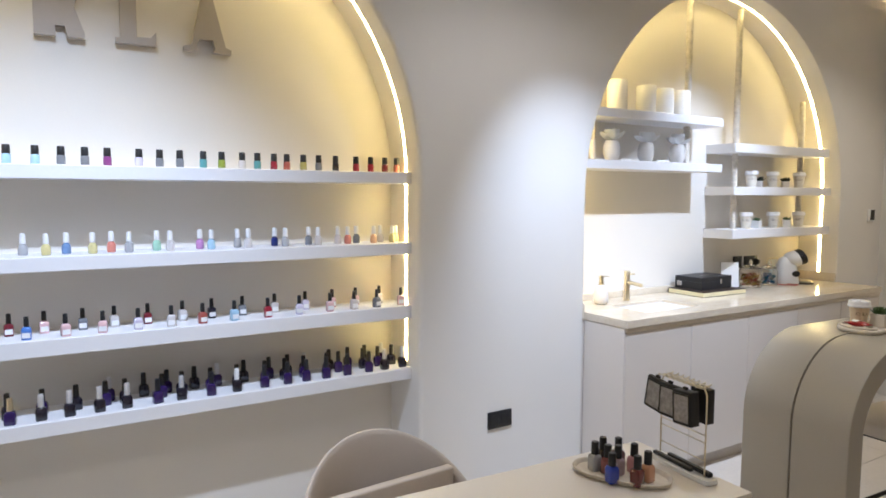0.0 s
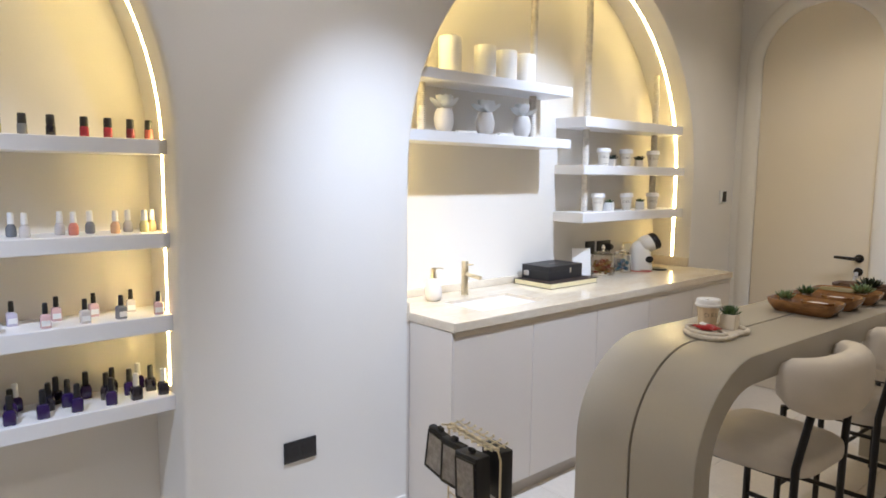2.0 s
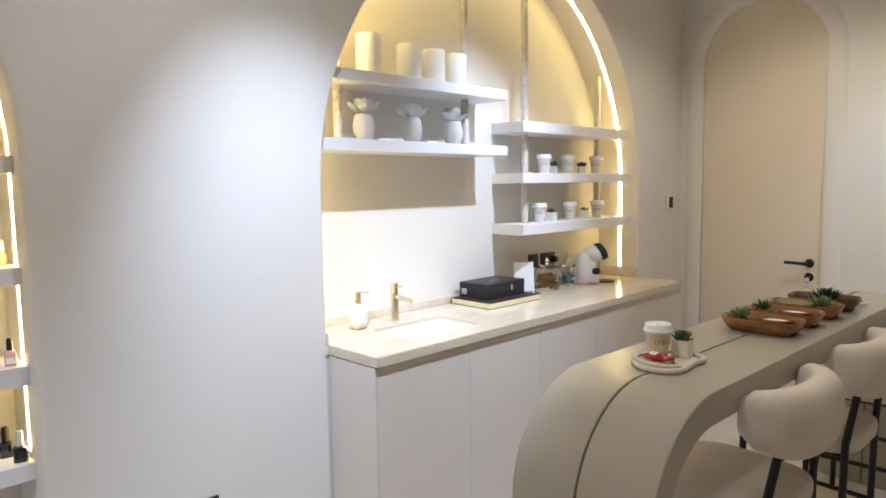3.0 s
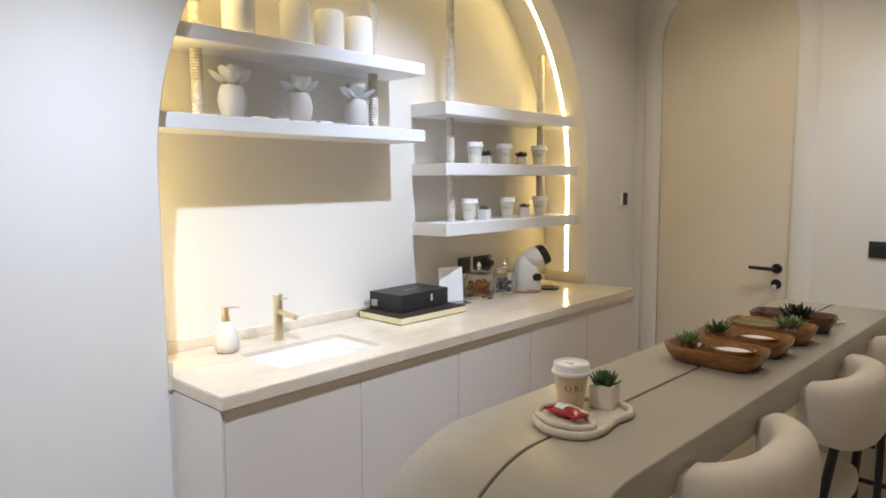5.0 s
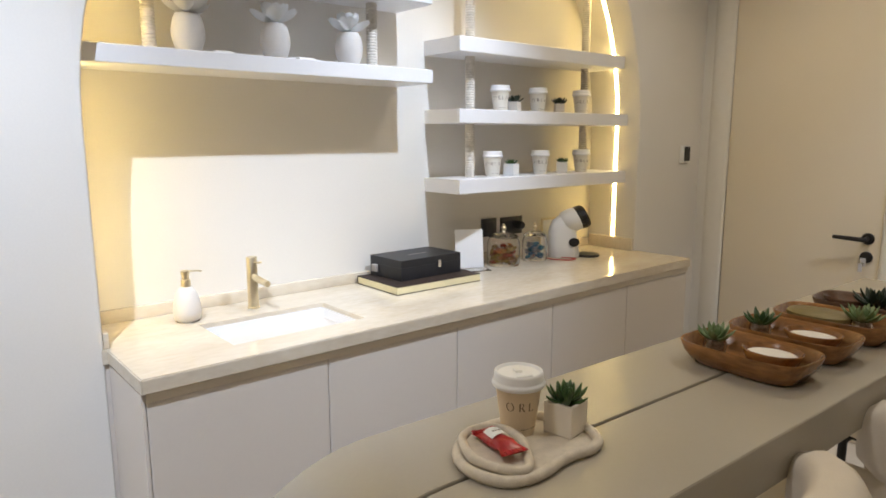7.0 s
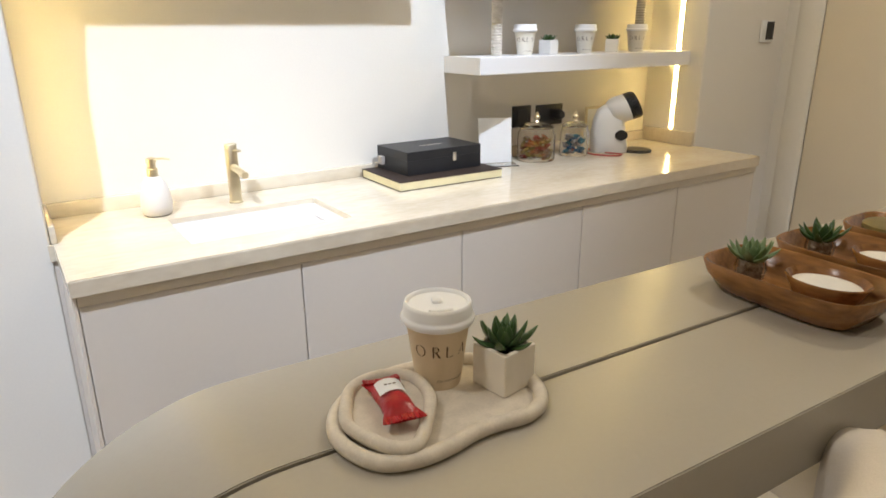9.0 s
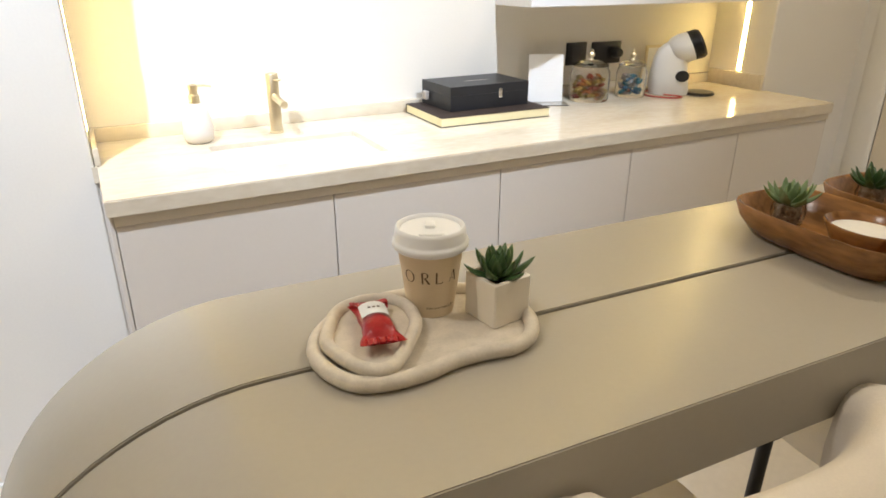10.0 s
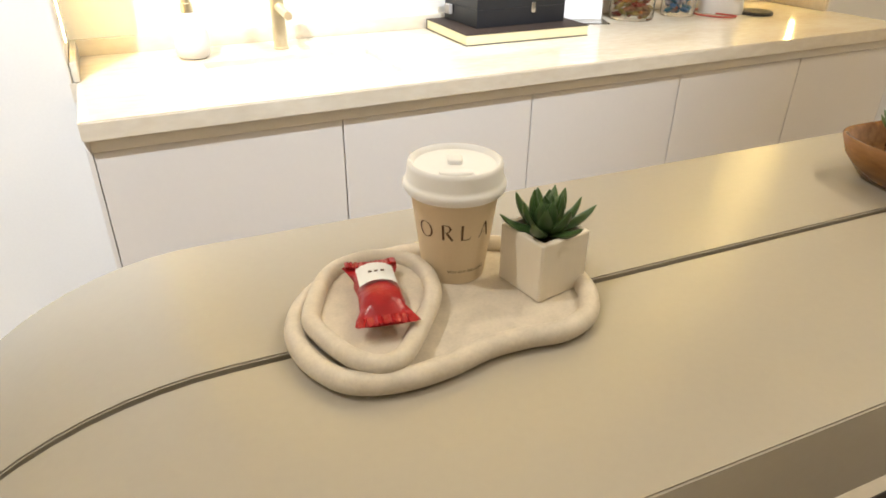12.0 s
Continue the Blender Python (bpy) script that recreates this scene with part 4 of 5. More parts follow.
def tap():
    t = thing("tap", "slim brushed brass mixer tap behind the sink", "tap", pose(0.487, 0.168, CT))
    part("column", lathe([(0, 0), (0.021, 0), (0.021, 0.004), (0.0180, 0.006), (0.0180, 0.172), (0.0165, 0.174), (0, 0.174)], 32), BRASS, t, smooth=40)
    part("spout", tube([(0, -0.005, 0.108), (0.0, -0.06, 0.104), (0.0, -0.115, 0.100)], 0.0105, 18), BRASS, t)
    part("handle", tube([(0, -0.01, 0.155), (0.012, -0.05, 0.160)], 0.0032, 10), BRASS, t)


tap()


def book_and_box():
    b = thing("book", "large dark hardback book with gilt page edges, lying on the countertop", "book", pose(1.160, 0.122, CT, 0, 0, -1.0))
    part("page_block", box(-0.2030, 0.2010, -0.1345, 0.131, 0.002, 0.028, 0.001, 1), GOLD, b, "gilt page edges")
    part("cover", box(-0.204, 0.202, -0.1355, 0.1355, 0.0, 0.002, 0.0006, 1), BOOKCLOTH, b)
    part("cover", box(-0.204, 0.202, -0.1355, 0.1355, 0.028, 0.030, 0.0006, 1), BOOKCLOTH, b)
    part("spine", box(-0.204, 0.202, 0.1315, 0.1355, 0.0021, 0.0279, 0.0005, 1), BOOKCLOTH, b)
    k = thing("tea_box", "black leatherette box with a chrome latch, on top of the book", "box", pose(1.172, 0.160, CT + 0.0304, 0, 0, 1.5))
    part("base", box(-0.152, 0.152, -0.098, 0.098, 0.0, 0.0486, 0.0006, 1), BLACKLEATHER, k)
    part("lid", box(-0.152, 0.152, -0.098, 0.098, 0.0487, 0.078, 0.0006, 1), BLACKLEATHER, k)
    part("latch", box(0.030, 0.044, -0.1025, -0.0982, 0.032, 0.062, 0.001, 1), CHROME, k, "small chrome latch")
    part("print", box(-0.045, 0.045, -0.012, -0.004, 0.0782, 0.0786), SIGN, k, "faint printed bar on the lid", smooth=None)
    part("tab", box(-0.166, -0.1522, 0.045, 0.075, 0.018, 0.046, 0.002, 1), SIGN, k, "small grey pull tab")


book_and_box()


def menu_stand():
    s = thing("menu_stand", "clear acrylic stand holding a white printed card", "menu stand", pose(1.488, 0.186, CT, 0, 0, -22))
    part("foot", box(-0.066, 0.075, -0.065, 0.012, 0.0, 0.003, 0.0006, 1), GLASS, s)
    part("card", box(-0.064, 0.064, -0.0008, 0.0008, 0.004, 0.172), PAPER, s, at=pose(0, 0, 0, -6))
    part("holder", box(-0.066, 0.066, 0.0012, 0.003, 0.003, 0.175), GLASS, s, at=pose(0, 0, 0, -6))
    lines = bmesh.new()
    for i in range(7):
        box(-0.03 - 0.004 * (i % 3), 0.03 + 0.004 * (i % 2), -0.0013, -0.0009, 0.06 + 0.011 * i, 0.0622 + 0.011 * i, bm=lines)
    part("print", lines, SHELF, s, "faint grey printed lines", smooth=None, at=pose(0, 0, 0, -6))


menu_stand()


def wrapped_sweet(m, mat, parent):
    bm = bmesh.new()
    rings = []
    for u, w, h in ((-1.0, 0.9, 0.12), (-0.72, 0.35, 0.35), (-0.55, 0.85, 0.9), (0, 1, 1), (0.55, 0.85, 0.9), (0.72, 0.35, 0.35), (1.0, 0.9, 0.12)):
        rings.append([(0.019 * u, 0.0085 * w * math.cos(2 * math.pi * k / 10), 0.0075 * h * math.sin(2 * math.pi * k / 10)) for k in range(10)])
    return part("sweet", loft(rings, bm), mat, parent, smooth=40, at=m)


SWEETS = [material("sweet_foil", c, 0.25, metal=0.5, vary=0.15, scale=90, bump=0.5) for c in
          ((0.60, 0.42, 0.10), (0.50, 0.06, 0.03), (0.65, 0.22, 0.04), (0.05, 0.22, 0.50), (0.10, 0.40, 0.62), (0.62, 0.62, 0.66), (0.30, 0.14, 0.05))]


def sweet_jar(x, y, r, h, which, label):
    j = thing("sweet_jar", label, "jar", pose(x, y, CT), group="sweet jars")
    wall = lathe([(0, 0.0), (r - 0.004, 0.0), (r, 0.006), (r, h * 0.82), (r * 0.86, h * 0.97), (r * 0.84, h), (r * 0.81, h), (r * 0.83, h * 0.96), (r - 0.004, h * 0.81), (r - 0.004, 0.010), (0, 0.008)], 40)
    part("glass", wall, GLASS, j, "clear glass jar", smooth=40)
    lid = part("lid", lathe([(0.0, h + 0.0005), (r * 0.9, h + 0.0005), (r * 0.9, h + 0.004), (r * 0.6, h + 0.016), (0.012, h + 0.022), (0, h + 0.022)], 36), GLASS, j, "domed glass lid", smooth=40)
    part("knob", lathe([(0, h + 0.022), (0.010, h + 0.022), (0.006, h + 0.028), (0.012, h + 0.036), (0.013, h + 0.042), (0.007, h + 0.050), (0.008, h + 0.055), (0, h + 0.062)], 20), BRASS, lid, "gold knob")
    n = 60 if r > 0.06 else 40
    for i in range(n):
        a, rr = random.uniform(0, 2 * math.pi), (r - 0.022) * math.sqrt(random.random())
        z = 0.018 + (h * 0.52) * (i / n)
        wrapped_sweet(pose(rr * math.cos(a), rr * math.sin(a), z, random.uniform(-40, 40), random.uniform(-40, 40), random.uniform(0, 360)), SWEETS[random.choice(which)], j)


sweet_jar(1.672, 0.165, 0.074, 0.125, (0, 0, 1, 2, 6, 1), "glass jar of gold and red wrapped sweets on the countertop")
sweet_jar(1.868, 0.155, 0.058, 0.115, (3, 4, 5, 5, 1), "glass jar of blue and silver wrapped sweets on the countertop")


def coffee_machine():
    c = thing("coffee_machine", "small white and black capsule coffee machine with a red cable", "coffee machine", pose(2.050, 0.135, CT, 0, 0, -38) @ Matrix.Diagonal((1.28, 1.28, 1.06, 1)))
    rings = []
    for z, w, d, dx in ((0.0, 0.088, 0.115, 0.0), (0.004, 0.092, 0.12, 0.0), (0.06, 0.090, 0.115, -0.004), (0.12, 0.082, 0.10, -0.006), (0.160, 0.072, 0.086, 0.0), (0.178, 0.05, 0.06, 0.006), (0.186, 0.02, 0.025, 0.01)):
        rings.append([(y + dx, x, z) for x, y, _ in rounded(w, d, 2.8, 32)])
    part("body", loft(rings), WHITEPLASTIC, c, smooth=60)
    head = part("head", lathe([(0, -0.050), (0.018, -0.048), (0.034, -0.040), (0.046, -0.026), (0.052, -0.006), (0.0515, 0.022), (0, 0.022)], 36), WHITEPLASTIC, c, smooth=40, at=pose(0.030, 0, 0.164, 0, 68))
    ribs = [(0, 0.022), (0.0510, 0.022), (0.0520, 0.025)]
    for k in range(5):
        ribs += [(0.0520, 0.026 + 0.005 * k), (0.0520, 0.0285 + 0.005 * k), (0.0505, 0.0292 + 0.005 * k), (0.0505, 0.0303 + 0.005 * k)]
    ribs += [(0.047, 0.056), (0.037, 0.058), (0.035, 0.050), (0, 0.050)]
    part("head_cap", lathe(ribs, 36), BLACK, head, "black ribbed front", smooth=40)
    part("button", lathe([(0, 0.0), (0.020, 0.0), (0.020, 0.003), (0, 0.005)], 24), BLACK, c, "black round side button", at=pose(0.030, -0.0445, 0.070, 90))
    part("drip_tray", lathe([(0, 0), (0.046, 0), (0.047, 0.006), (0.043, 0.010), (0, 0.009)], 32), BLACK, c, "black drip tray", at=pose(0.092, 0, 0.0))
    cable = [(-0.05, 0.0, 0.012), (-0.075, -0.03, 0.004), (-0.06, -0.085, 0.004), (0.0, -0.105, 0.004), (0.03, -0.075, 0.004), (-0.02, -0.06, 0.006)]
    part("cable", tube(spline(cable, 8, False), 0.0028, 8), REDCABLE, c, "thin red cable")
    g = thing("card_holder", "small gold-framed card leaning on the niche wall", "card holder", pose(2.078, 0.258, CT, 0, 0, -6))
    part("frame", box(-0.045, 0.045, -0.004, 0.004, 0.0, 0.172, 0.0015, 1), BRASS, g)
    part("card", box(-0.036, 0.036, -0.0055, -0.0042, 0.008, 0.162), PAPER, g)


coffee_machine()

# ---- on the bar ----
BT = 1.0004


def stoneware(name, label, category, pts, z0, rim_r, floor_t):
    s = thing(name, label, category)
    line = spline([(x, y, 0) for x, y in pts], 8)
    c = sum(line, Vector()) / len(line)
    inner = [c + (p - c) * (1 - 0.6 * rim_r / (p - c).length) for p in line]
    part("dish", slab([(p.x, p.y) for p in inner], z0, z0 + floor_t), SPECKLE, s, smooth=30)
    mid = [c + (p - c) * (1 - rim_r / (p - c).length) for p in line]
    part("rim", tube([(p.x, p.y, z0 + rim_r) for p in mid], rim_r, 14, True), SPECKLE, s, "thick rounded rim", smooth=70)
    return s


stoneware("serving_tray", "cream stoneware tray of flowing shape with thick rim", "tray",
          [(0.149, -1.250), (0.148, -1.288), (0.164, -1.324), (0.195, -1.340), (0.235, -1.343), (0.275, -1.338), (0.310, -1.338), (0.342, -1.341), (0.371, -1.329), (0.392, -1.298), (0.396, -1.262), (0.380, -1.215), (0.350, -1.188), (0.270, -1.172), (0.210, -1.184), (0.170, -1.212)],
          BT, 0.0082, 0.005)
stoneware("small_dish", "cream stoneware pebble-shaped dish standing on the tray", "dish",
          [(0.163, -1.250), (0.164, -1.285), (0.181, -1.324), (0.206, -1.334), (0.242, -1.302), (0.268, -1.268), (0.277, -1.228), (0.266, -1.198), (0.234, -1.184), (0.195, -1.197)],
          BT + 0.0110, 0.0070, 0.005)
paper_cup(pose(0.3035, -1.217, BT + 0.0054, 0, 0, -24) @ Matrix.Scale(0.93, 4), "kraft paper cup with white lid and dark print, on tray")
cube_pot(pose(0.361, -1.265, BT + 0.0056, 0, 0, 9), WOODPOT, LEAF, 0.0505, 0.043, BIG_LAYERS, False, "green pointed succulent in a pale wooden cube pot")


def red_sweet():
    s = thing("wrapped_biscuit", "red and white wrapped biscuit in the small stoneware dish", "biscuit", pose(0.220, -1.258, BT + 0.0275, 0, 0, -102) @ Matrix.Diagonal((1.10, 1.18, 1.30, 1)))
    bm = bmesh.new()
    rings = []
    for u, w, h in ((-1.0, 1.12, 0.06), (-0.84, 1.02, 0.12), (-0.62, 0.80, 0.55), (-0.3, 0.82, 0.95), (0.1, 0.82, 1.0), (0.45, 0.86, 0.9), (0.64, 0.84, 0.55), (0.84, 1.06, 0.12), (1.0, 1.18, 0.06)):
        ring = []
        for k in range(16):
            b = 2 * math.pi * k / 16
            wob = 1 + 0.06 * math.sin(5 * b + 7 * u)
            ring.append((0.038 * u + 0.0012 * math.sin(9 * b) * (abs(u) > 0.9), 0.0165 * w * wob * math.cos(b), 0.0085 * h * wob * math.sin(b) + 0.002 * math.sin(3 * u)))
        rings.append(ring)
    part("wrapper", loft(rings, bm), RED, s, smooth=45)
    for sx in (-1, 1):
        crimp = bmesh.new()
        rows = []
        for i in range(25):
            y = -0.0165 + 0.033 * i / 24
            lift = 0.0006 * math.sin(2.6 * i) + 0.0015 * sx * math.sin(math.pi * i / 24)
            rows.append([(sx * x, y + 0.0007 * math.sin(1.7 * i + x * 900), lift + 0.0016 + z) for x, z in ((0.0335, 0.0006), (0.0400, 0.0004), (0.0415 + 0.0008 * (i % 2), 0.0002), (0.0400, -0.0004), (0.0335, -0.0006))])
        loft(rows, crimp)
        part("crimped_end", crimp, RED, s, "crimped and fluted wrapper end", smooth=25)
    lab = bmesh.new()
    rows = []
    for u in (-0.50, -0.2, 0.10):
        rows.append([(0.038 * u, 0.0145 * math.cos(b), 0.0093 * math.sin(b) + 0.0016) for b in [radians(35 + 22 * k) for k in range(6)]])
    vs = [[lab.verts.new(p) for p in r] for r in rows]
    for a, b in zip(vs, vs[1:]):
        for i in range(5):
            lab.faces.new((a[i], a[i + 1], b[i + 1], b[i]))
    part("label", lab, PAPER, s, "white paper label", smooth=60)
    pr = bmesh.new()
    for i, y in enumerate((-0.004, 0.0, 0.004)):
        box(-0.008, -0.0065, y - 0.001, y + 0.0012, 0.0108, 0.0112, bm=pr)
    part("print", pr, INK, s, "tiny printed marks", smooth=None)


red_sweet()


def acacia_tray(m, label, w=0.165, d=0.255, h=0.050, mat=ACACIA):
    t = thing("wooden_tray", label, "tray", m, group="wooden trays")
    rings = [rounded(w * 0.62, d * 0.74, 4, 48, 0, 0, 0.0), rounded(w * 0.72, d * 0.82, 4, 48, 0, 0, 0.004), rounded(w * 0.92, d * 0.95, 4, 48, 0, 0, h * 0.55), rounded(w, d, 4, 48, 0, 0, h * 0.96),
             rounded(w * 0.985, d * 0.99, 4, 48, 0, 0, h), rounded(w * 0.93, d * 0.955, 4, 48, 0, 0, h * 0.97), rounded(w * 0.84, d * 0.90, 4, 48, 0, 0, h * 0.5), rounded(w * 0.70, d * 0.80, 4, 48, 0, 0, h * 0.24), rounded(w * 0.4, d * 0.5, 4, 48, 0, 0, h * 0.20)]
    part("dish", loft(rings), mat, t, smooth=60)
    return t


def wood_bowl(m, label, fill, r=0.052, mat=ACACIA):
    b = thing("wooden_bowl", label, "bowl", m, group="wooden bowls")
    part("bowl", lathe([(0, 0), (r * 0.5, 0), (r * 0.8, 0.012), (r, 0.036), (r * 0.97, 0.038), (r * 0.9, 0.034), (r * 0.7, 0.016), (0, 0.010)], 40, squash=(0.92, 1.12)), mat, b, smooth=60)
    if fill:
        part("powder", lathe([(0, 0.022), (r * 0.84, 0.0265), (r * 0.80, 0.0285), (r * 0.4, 0.031), (0, 0.032)], 32, squash=(0.92, 1.12)), fill, b, "fine white powder", smooth=60)
    return b


def glass_pot(m, leaf, label, size=0.046):
    p = thing("potted_succulent", label, "potted plant", m, group="succulents in the wooden trays")
    part("pot", lathe([(0, 0), (0.017, 0), (0.022, 0.006), (0.024, 0.022), (0.021, 0.036), (0.019, 0.036), (0.021, 0.022), (0.018, 0.006), (0, 0.004)], 24), GLASS, p, "small glass pot")
    heap = lathe([(0, 0.005), (0.0155, 0.007), (0.0185, 0.022), (0.017, 0.031), (0, 0.033)], 20)
    for k in range(70):
        a, z = random.uniform(0, 2 * math.pi), random.uniform(0.007, 0.034)
        rr = 0.0175 if z < 0.03 else random.uniform(0.004, 0.017)
        own = bmesh.new()
        bmesh.ops.create_icosphere(own, subdivisions=1, radius=random.uniform(0.0018, 0.0030))
        bmesh.ops.transform(own, matrix=pose(rr * math.cos(a), rr * math.sin(a), z, random.uniform(0, 90), 0, random.uniform(0, 90)) @ Matrix.Diagonal((1.2, 0.9, 0.8, 1)), verts=own.verts)
        merge(heap, own)
    part("pebbles", heap, PEBBLE, p, "brown and pale pebbles", smooth=80)
    rosette(p, pose(0, 0, 0.033), leaf, size, SMALL_LAYERS, True)


TX = (0.872, 1.062, 1.262, 1.47)
TY = (-1.315, -1.323, -1.335, -1.345)
for i, (x, y, mat) in enumerate(zip(TX, TY, (ACACIA, ACACIA, ACACIA, DARKWOOD))):
    acacia_tray(pose(x, y, BT, 0, 0, -3 + 2 * i), "deep rectangular acacia tray with rounded corners, on the bar", mat=mat)
wood_bowl(pose(TX[0] + 0.010, TY[0] - 0.040, BT + 0.0115), "wooden bowl of white powder in the tray", SALT)
wood_bowl(pose(TX[1] + 0.010, TY[1] - 0.035, BT + 0.0115), "wooden bowl of white powder in the tray", SALT)
glass_pot(pose(TX[0] + 0.005, TY[0] + 0.075, BT + 0.0115), PALELEAF, "pale green succulent in a little glass pot, wooden tray")
glass_pot(pose(TX[1] + 0.005, TY[1] + 0.075, BT + 0.0115), LEAF, "dark green succulent in a little glass pot, wooden tray")
glass_pot(pose(TX[2] + 0.0, TY[2] - 0.055, BT + 0.0115), PALELEAF, "pale green succulent in a little glass pot, wooden tray", 0.053)
OLIVE = material("olive_wood", (0.22, 0.17, 0.06), 0.5, vary=0.15, scale=14, fine=70, bump=0.05)
solid("oval_board", loft([rounded(w, d, 2.2, 40, TX[2], TY[2] + 0.035, BT + z) for w, d, z in ((0.09, 0.13, 0.034), (0.10, 0.145, 0.038), (0.10, 0.145, 0.046), (0.09, 0.135, 0.050))]), OLIVE,
      "oval olive-coloured wooden board across the tray", "board", smooth=50)
wood_bowl(pose(TX[3] + 0.005, TY[3] + 0.055, BT + 0.0115), "dark wooden bowl, empty, in the tray", None, mat=DARKWOOD)
wood_bowl(pose(TX[3] + 0.005, TY[3] - 0.075, BT + 0.0115), "dark wooden bowl, empty, in the tray", None, r=0.038, mat=DARKWOOD)
glass_pot(pose(TX[3] - 0.02, TY[3] - 0.018, BT + 0.0115), DARKLEAF, "dark succulent in a little glass pot, wooden tray", 0.062)
solid("wooden_stick", tube([(TX[3] + 0.12, TY[3] - 0.02, BT + 0.008), (TX[3] + 0.16, TY[3] - 0.12, BT + 0.009)], 0.006, 10), WOODPOT, "pale wooden stick lying on the bar", "stick", group="sticks")
solid("wooden_stick", tube([(TX[3] + 0.14, TY[3] + 0.01, BT + 0.008), (TX[3] + 0.19, TY[3] - 0.10, BT + 0.009)], 0.006, 10), PALELEAF, "green stick lying on the bar", "stick", group="sticks")

# ---- on the desk ----
DT = 0.7504


def desk_tray():
    t = thing("polish_tray", "oval beige tray with a low rim, on the desk", "tray", pose(-1.118, -1.325, DT, 0, 0, -60) @ Matrix.Scale(0.9, 4))
    rings = [rounded(0.27, 0.13, 2.4, 44, 0, 0, 0.0), rounded(0.29, 0.15, 2.4, 44, 0, 0, 0.004), rounded(0.30, 0.16, 2.4, 44, 0, 0, 0.016), rounded(0.292, 0.152, 2.4, 44, 0, 0, 0.018), rounded(0.282, 0.142, 2.4, 44, 0, 0, 0.015), rounded(0.274, 0.134, 2.4, 44, 0, 0, 0.006)]
    part("dish", loft(rings), SPECKLE, t, smooth=50)


desk_tray()
for x, y, c in ((-1.185, -1.352, (0.02, 0.05, 0.42)), (-1.139, -1.405, (0.14, 0.02, 0.02)), (-1.165, -1.262, (0.42, 0.42, 0.42)), (-1.088, -1.398, (0.68, 0.36, 0.22)), (-1.118, -1.248, (0.03, 0.02, 0.02)),
                (-1.128, -1.320, (0.45, 0.35, 0.38)), (-1.076, -1.335, (0.60, 0.30, 0.30)), (-1.150, -1.300, (0.18, 0.05, 0.05)), (-1.080, -1.275, (0.20, 0.12, 0.12))):
    polish("desk", c, "black", -1.12 + (x + 1.12) * 0.92, -1.325 + (y + 1.325) * 0.92, DT + 0.0058, "square nail polish bottle with round black cap, on tray", "polish on the desk")


WINDOW = material("case_window", (0.42, 0.40, 0.39), 0.22, vary=0.2, scale=60, fine=200, bump=0.05)


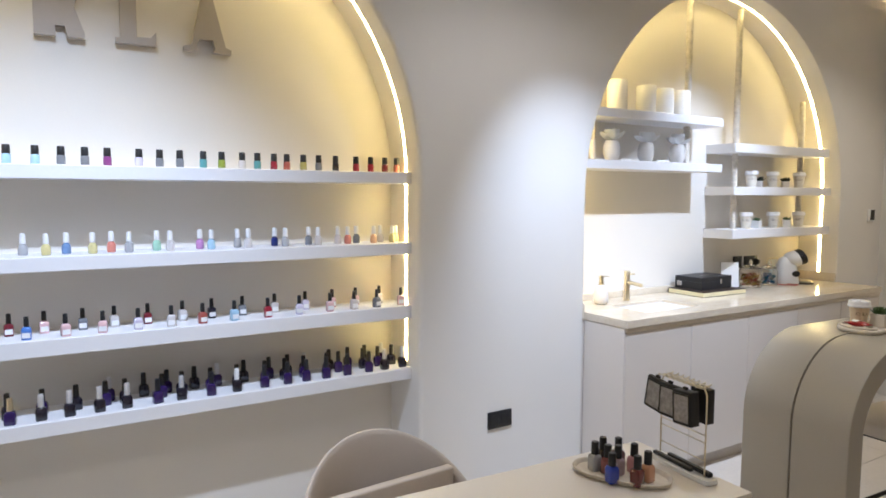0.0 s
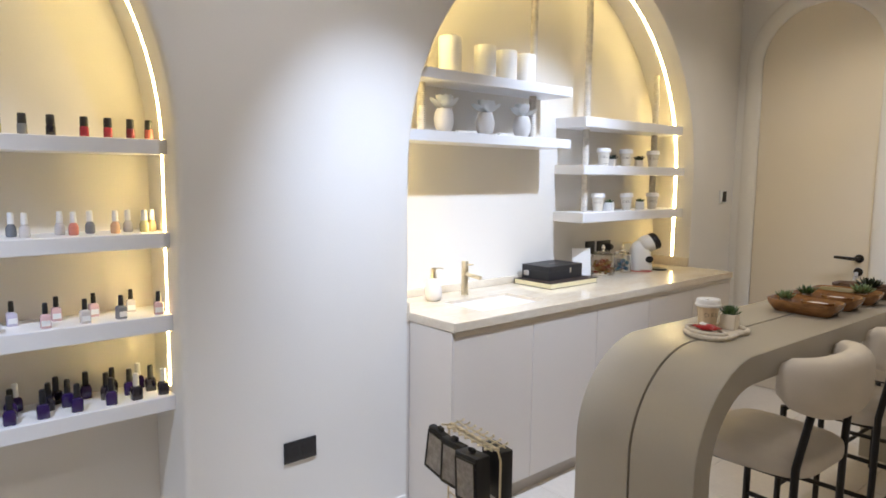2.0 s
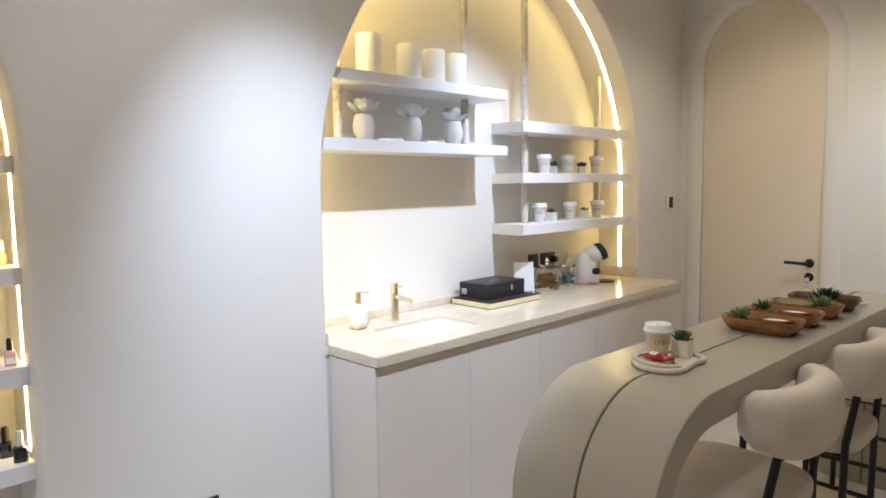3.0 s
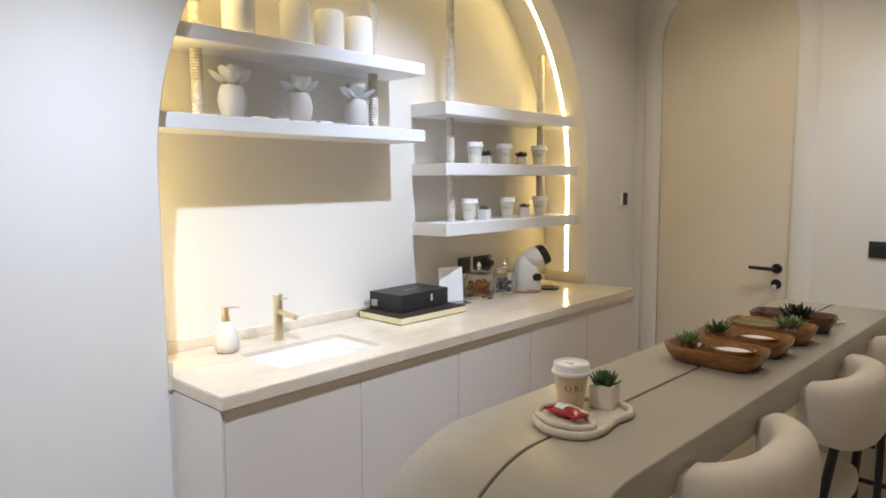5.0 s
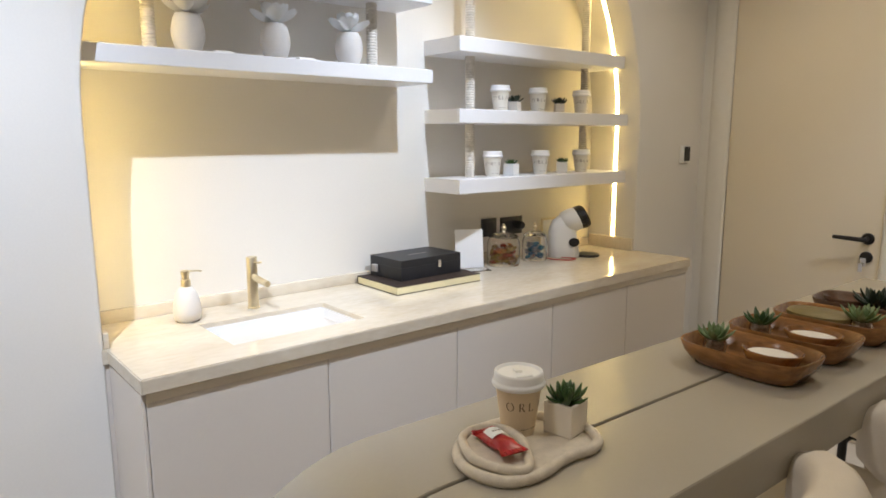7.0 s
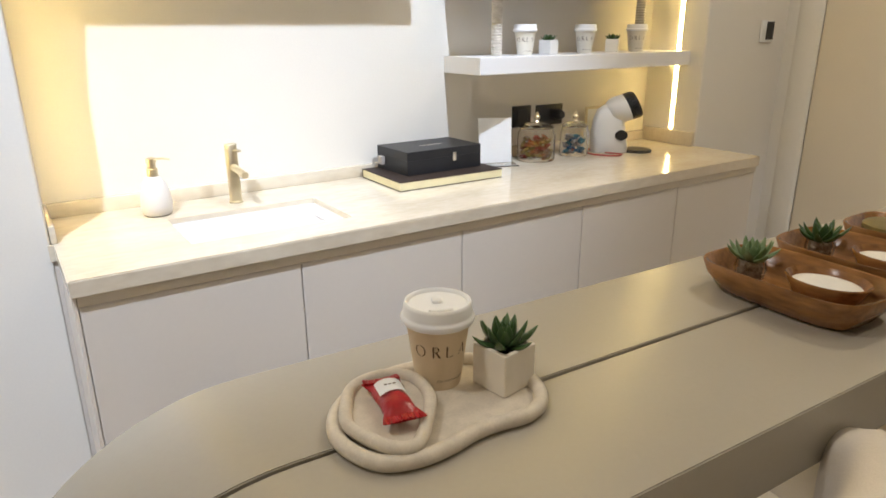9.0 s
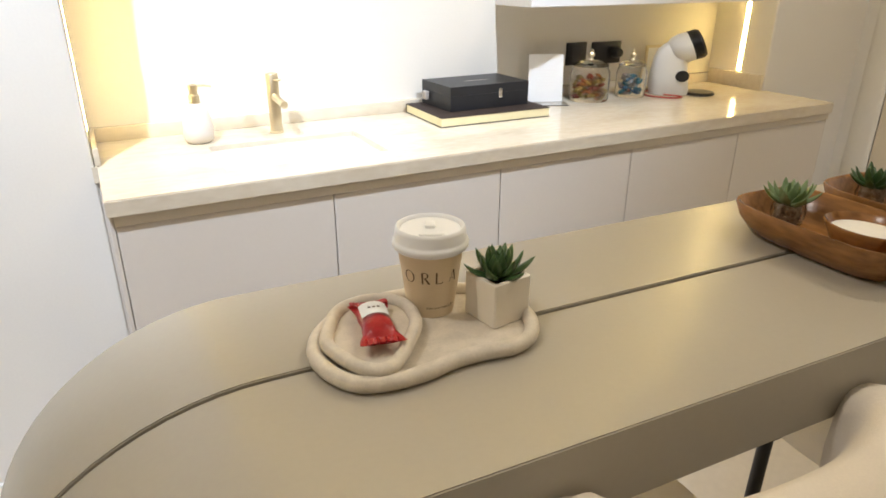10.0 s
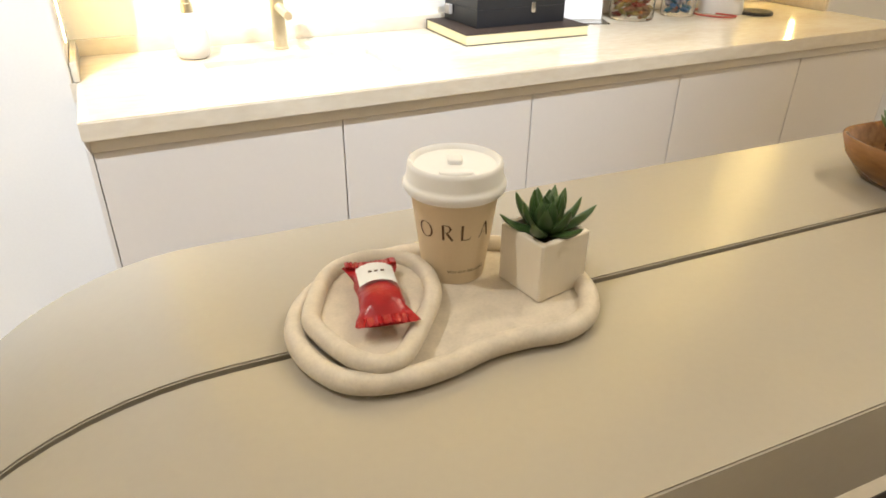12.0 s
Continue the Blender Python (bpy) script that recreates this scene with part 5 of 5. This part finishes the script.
def swatch_rack():
    """A gilt wire stand with black swatch cases hung on it and files at its foot."""
    r = thing("swatch_rack", "gold wire rack with small black swatch cases, on the desk", "rack", pose(-0.940, -1.380, DT, 0, 0, -98))
    wire = 0.0022
    h, w = 0.250, 0.085
    part("base", loft([rounded(0.236 * k, 0.052 * k, 5, 40, 0, 0, z) for k, z in ((0.97, 0.0), (1, 0.003), (1, 0.010), (0.98, 0.013))]), WHITEPLASTIC, r, "white rounded base")
    part("file", box(-0.098, 0.050, -0.017, -0.003, 0.0132, 0.024, 0.003), BLACK, r, "black nail file")
    part("file", box(-0.060, 0.100, 0.002, 0.017, 0.0132, 0.026, 0.003), BLACK, r, "black nail file")
    part("frame", tube([(-w, 0, 0.012), (-w, 0, h - 0.015), (-w + 0.008, 0, h), (w - 0.008, 0, h), (w, 0, h - 0.015), (w, 0, 0.012)], wire, 8), BRASS, r)
    for z in (0.055, 0.105, 0.125):
        part("rung", tube([(-w, 0, z), (w, 0, z)], wire * 0.7, 8), BRASS, r)
    part("top_rail", tube([(-w + 0.006, 0, h + 0.003), (w - 0.006, 0, h + 0.003)], wire * 1.4, 8), BRASS, r)
    for sy in (-1, 1):
        part("side_rail", tube([(-w + 0.006, sy * 0.015, h + 0.0045), (w - 0.006, sy * 0.015, h + 0.0045)], wire * 0.8, 8), BRASS, r)
    for i in range(8):
        x = -w + 0.014 + i * (2 * w - 0.028) / 7
        part("pin", tube([(x, -0.026, h + 0.007), (x, 0, h + 0.004), (x, 0.026, h + 0.007)], wire * 0.75, 6), BRASS, r)
        for sy in (-1, 1):
            part("pin_tip", lathe([(0, -0.0025), (0.0026, -0.001), (0.0026, 0.002), (0, 0.0035)], 8, (x, sy * 0.026, h + 0.0075)), BRASS, r)
    for x, y, drop, a, tilt, thick in ((-0.070, -0.030, 0.0, 4, 9, 0.008), (-0.022, -0.028, 0.004, 8, 2, 0.008), (0.040, -0.032, 0.004, 4, -3, 0.017)):
        at = pose(x, y, h - 0.004 - drop, 0, tilt, a)
        case = part("swatch_case", box(-0.032, 0.032, -thick, thick, -0.094, 0.0, 0.003), BLACK, r, "black swatch case", at=at)
        part("window", box(-0.025, 0.025, -thick - 0.0015, -thick - 0.0002, -0.085, -0.012, 0.0005, 1), WINDOW, case, "greyish clear window")
        rim = bmesh.new()
        for x0, x1, z0, z1 in ((-0.0285, -0.0252, -0.089, -0.008), (0.0252, 0.0285, -0.089, -0.008), (-0.0252, 0.0252, -0.089, -0.0852), (-0.0252, 0.0252, -0.0118, -0.008)):
            box(x0, x1, -thick - 0.003, -thick - 0.0002, z0, z1, 0.0005, 1, rim)
        part("window_rim", rim, BLACK, case)
        part("clip", box(-0.008, 0.008, -0.004, 0.004, 0.0005, 0.009, 0.002, 1), BLACK, case)
    part("swatch_case", box(0.016, 0.078, 0.008, 0.036, h - 0.100, h - 0.004, 0.003), BLACK, r, "black swatch case")


swatch_rack()

# ---- floor tiles ----
floor_ob = bpy.data.objects["floor"]
tile_mesh = mesh_of("tile", box(0.001, 1.198, 0.001, 0.598, -0.006, 0.0, 0.001, 1), TILE, None)
ty = YN
row = 0
while ty < 0.3:
    tx = XL - (0.6 if row % 2 else 0.0)
    while tx < XR:
        t_ob = new("tile", tile_mesh)
        t_ob.matrix_basis = pose(tx, ty, 0)
        t_ob.parent = floor_ob
        tx += 1.2
    ty += 0.6
    row += 1
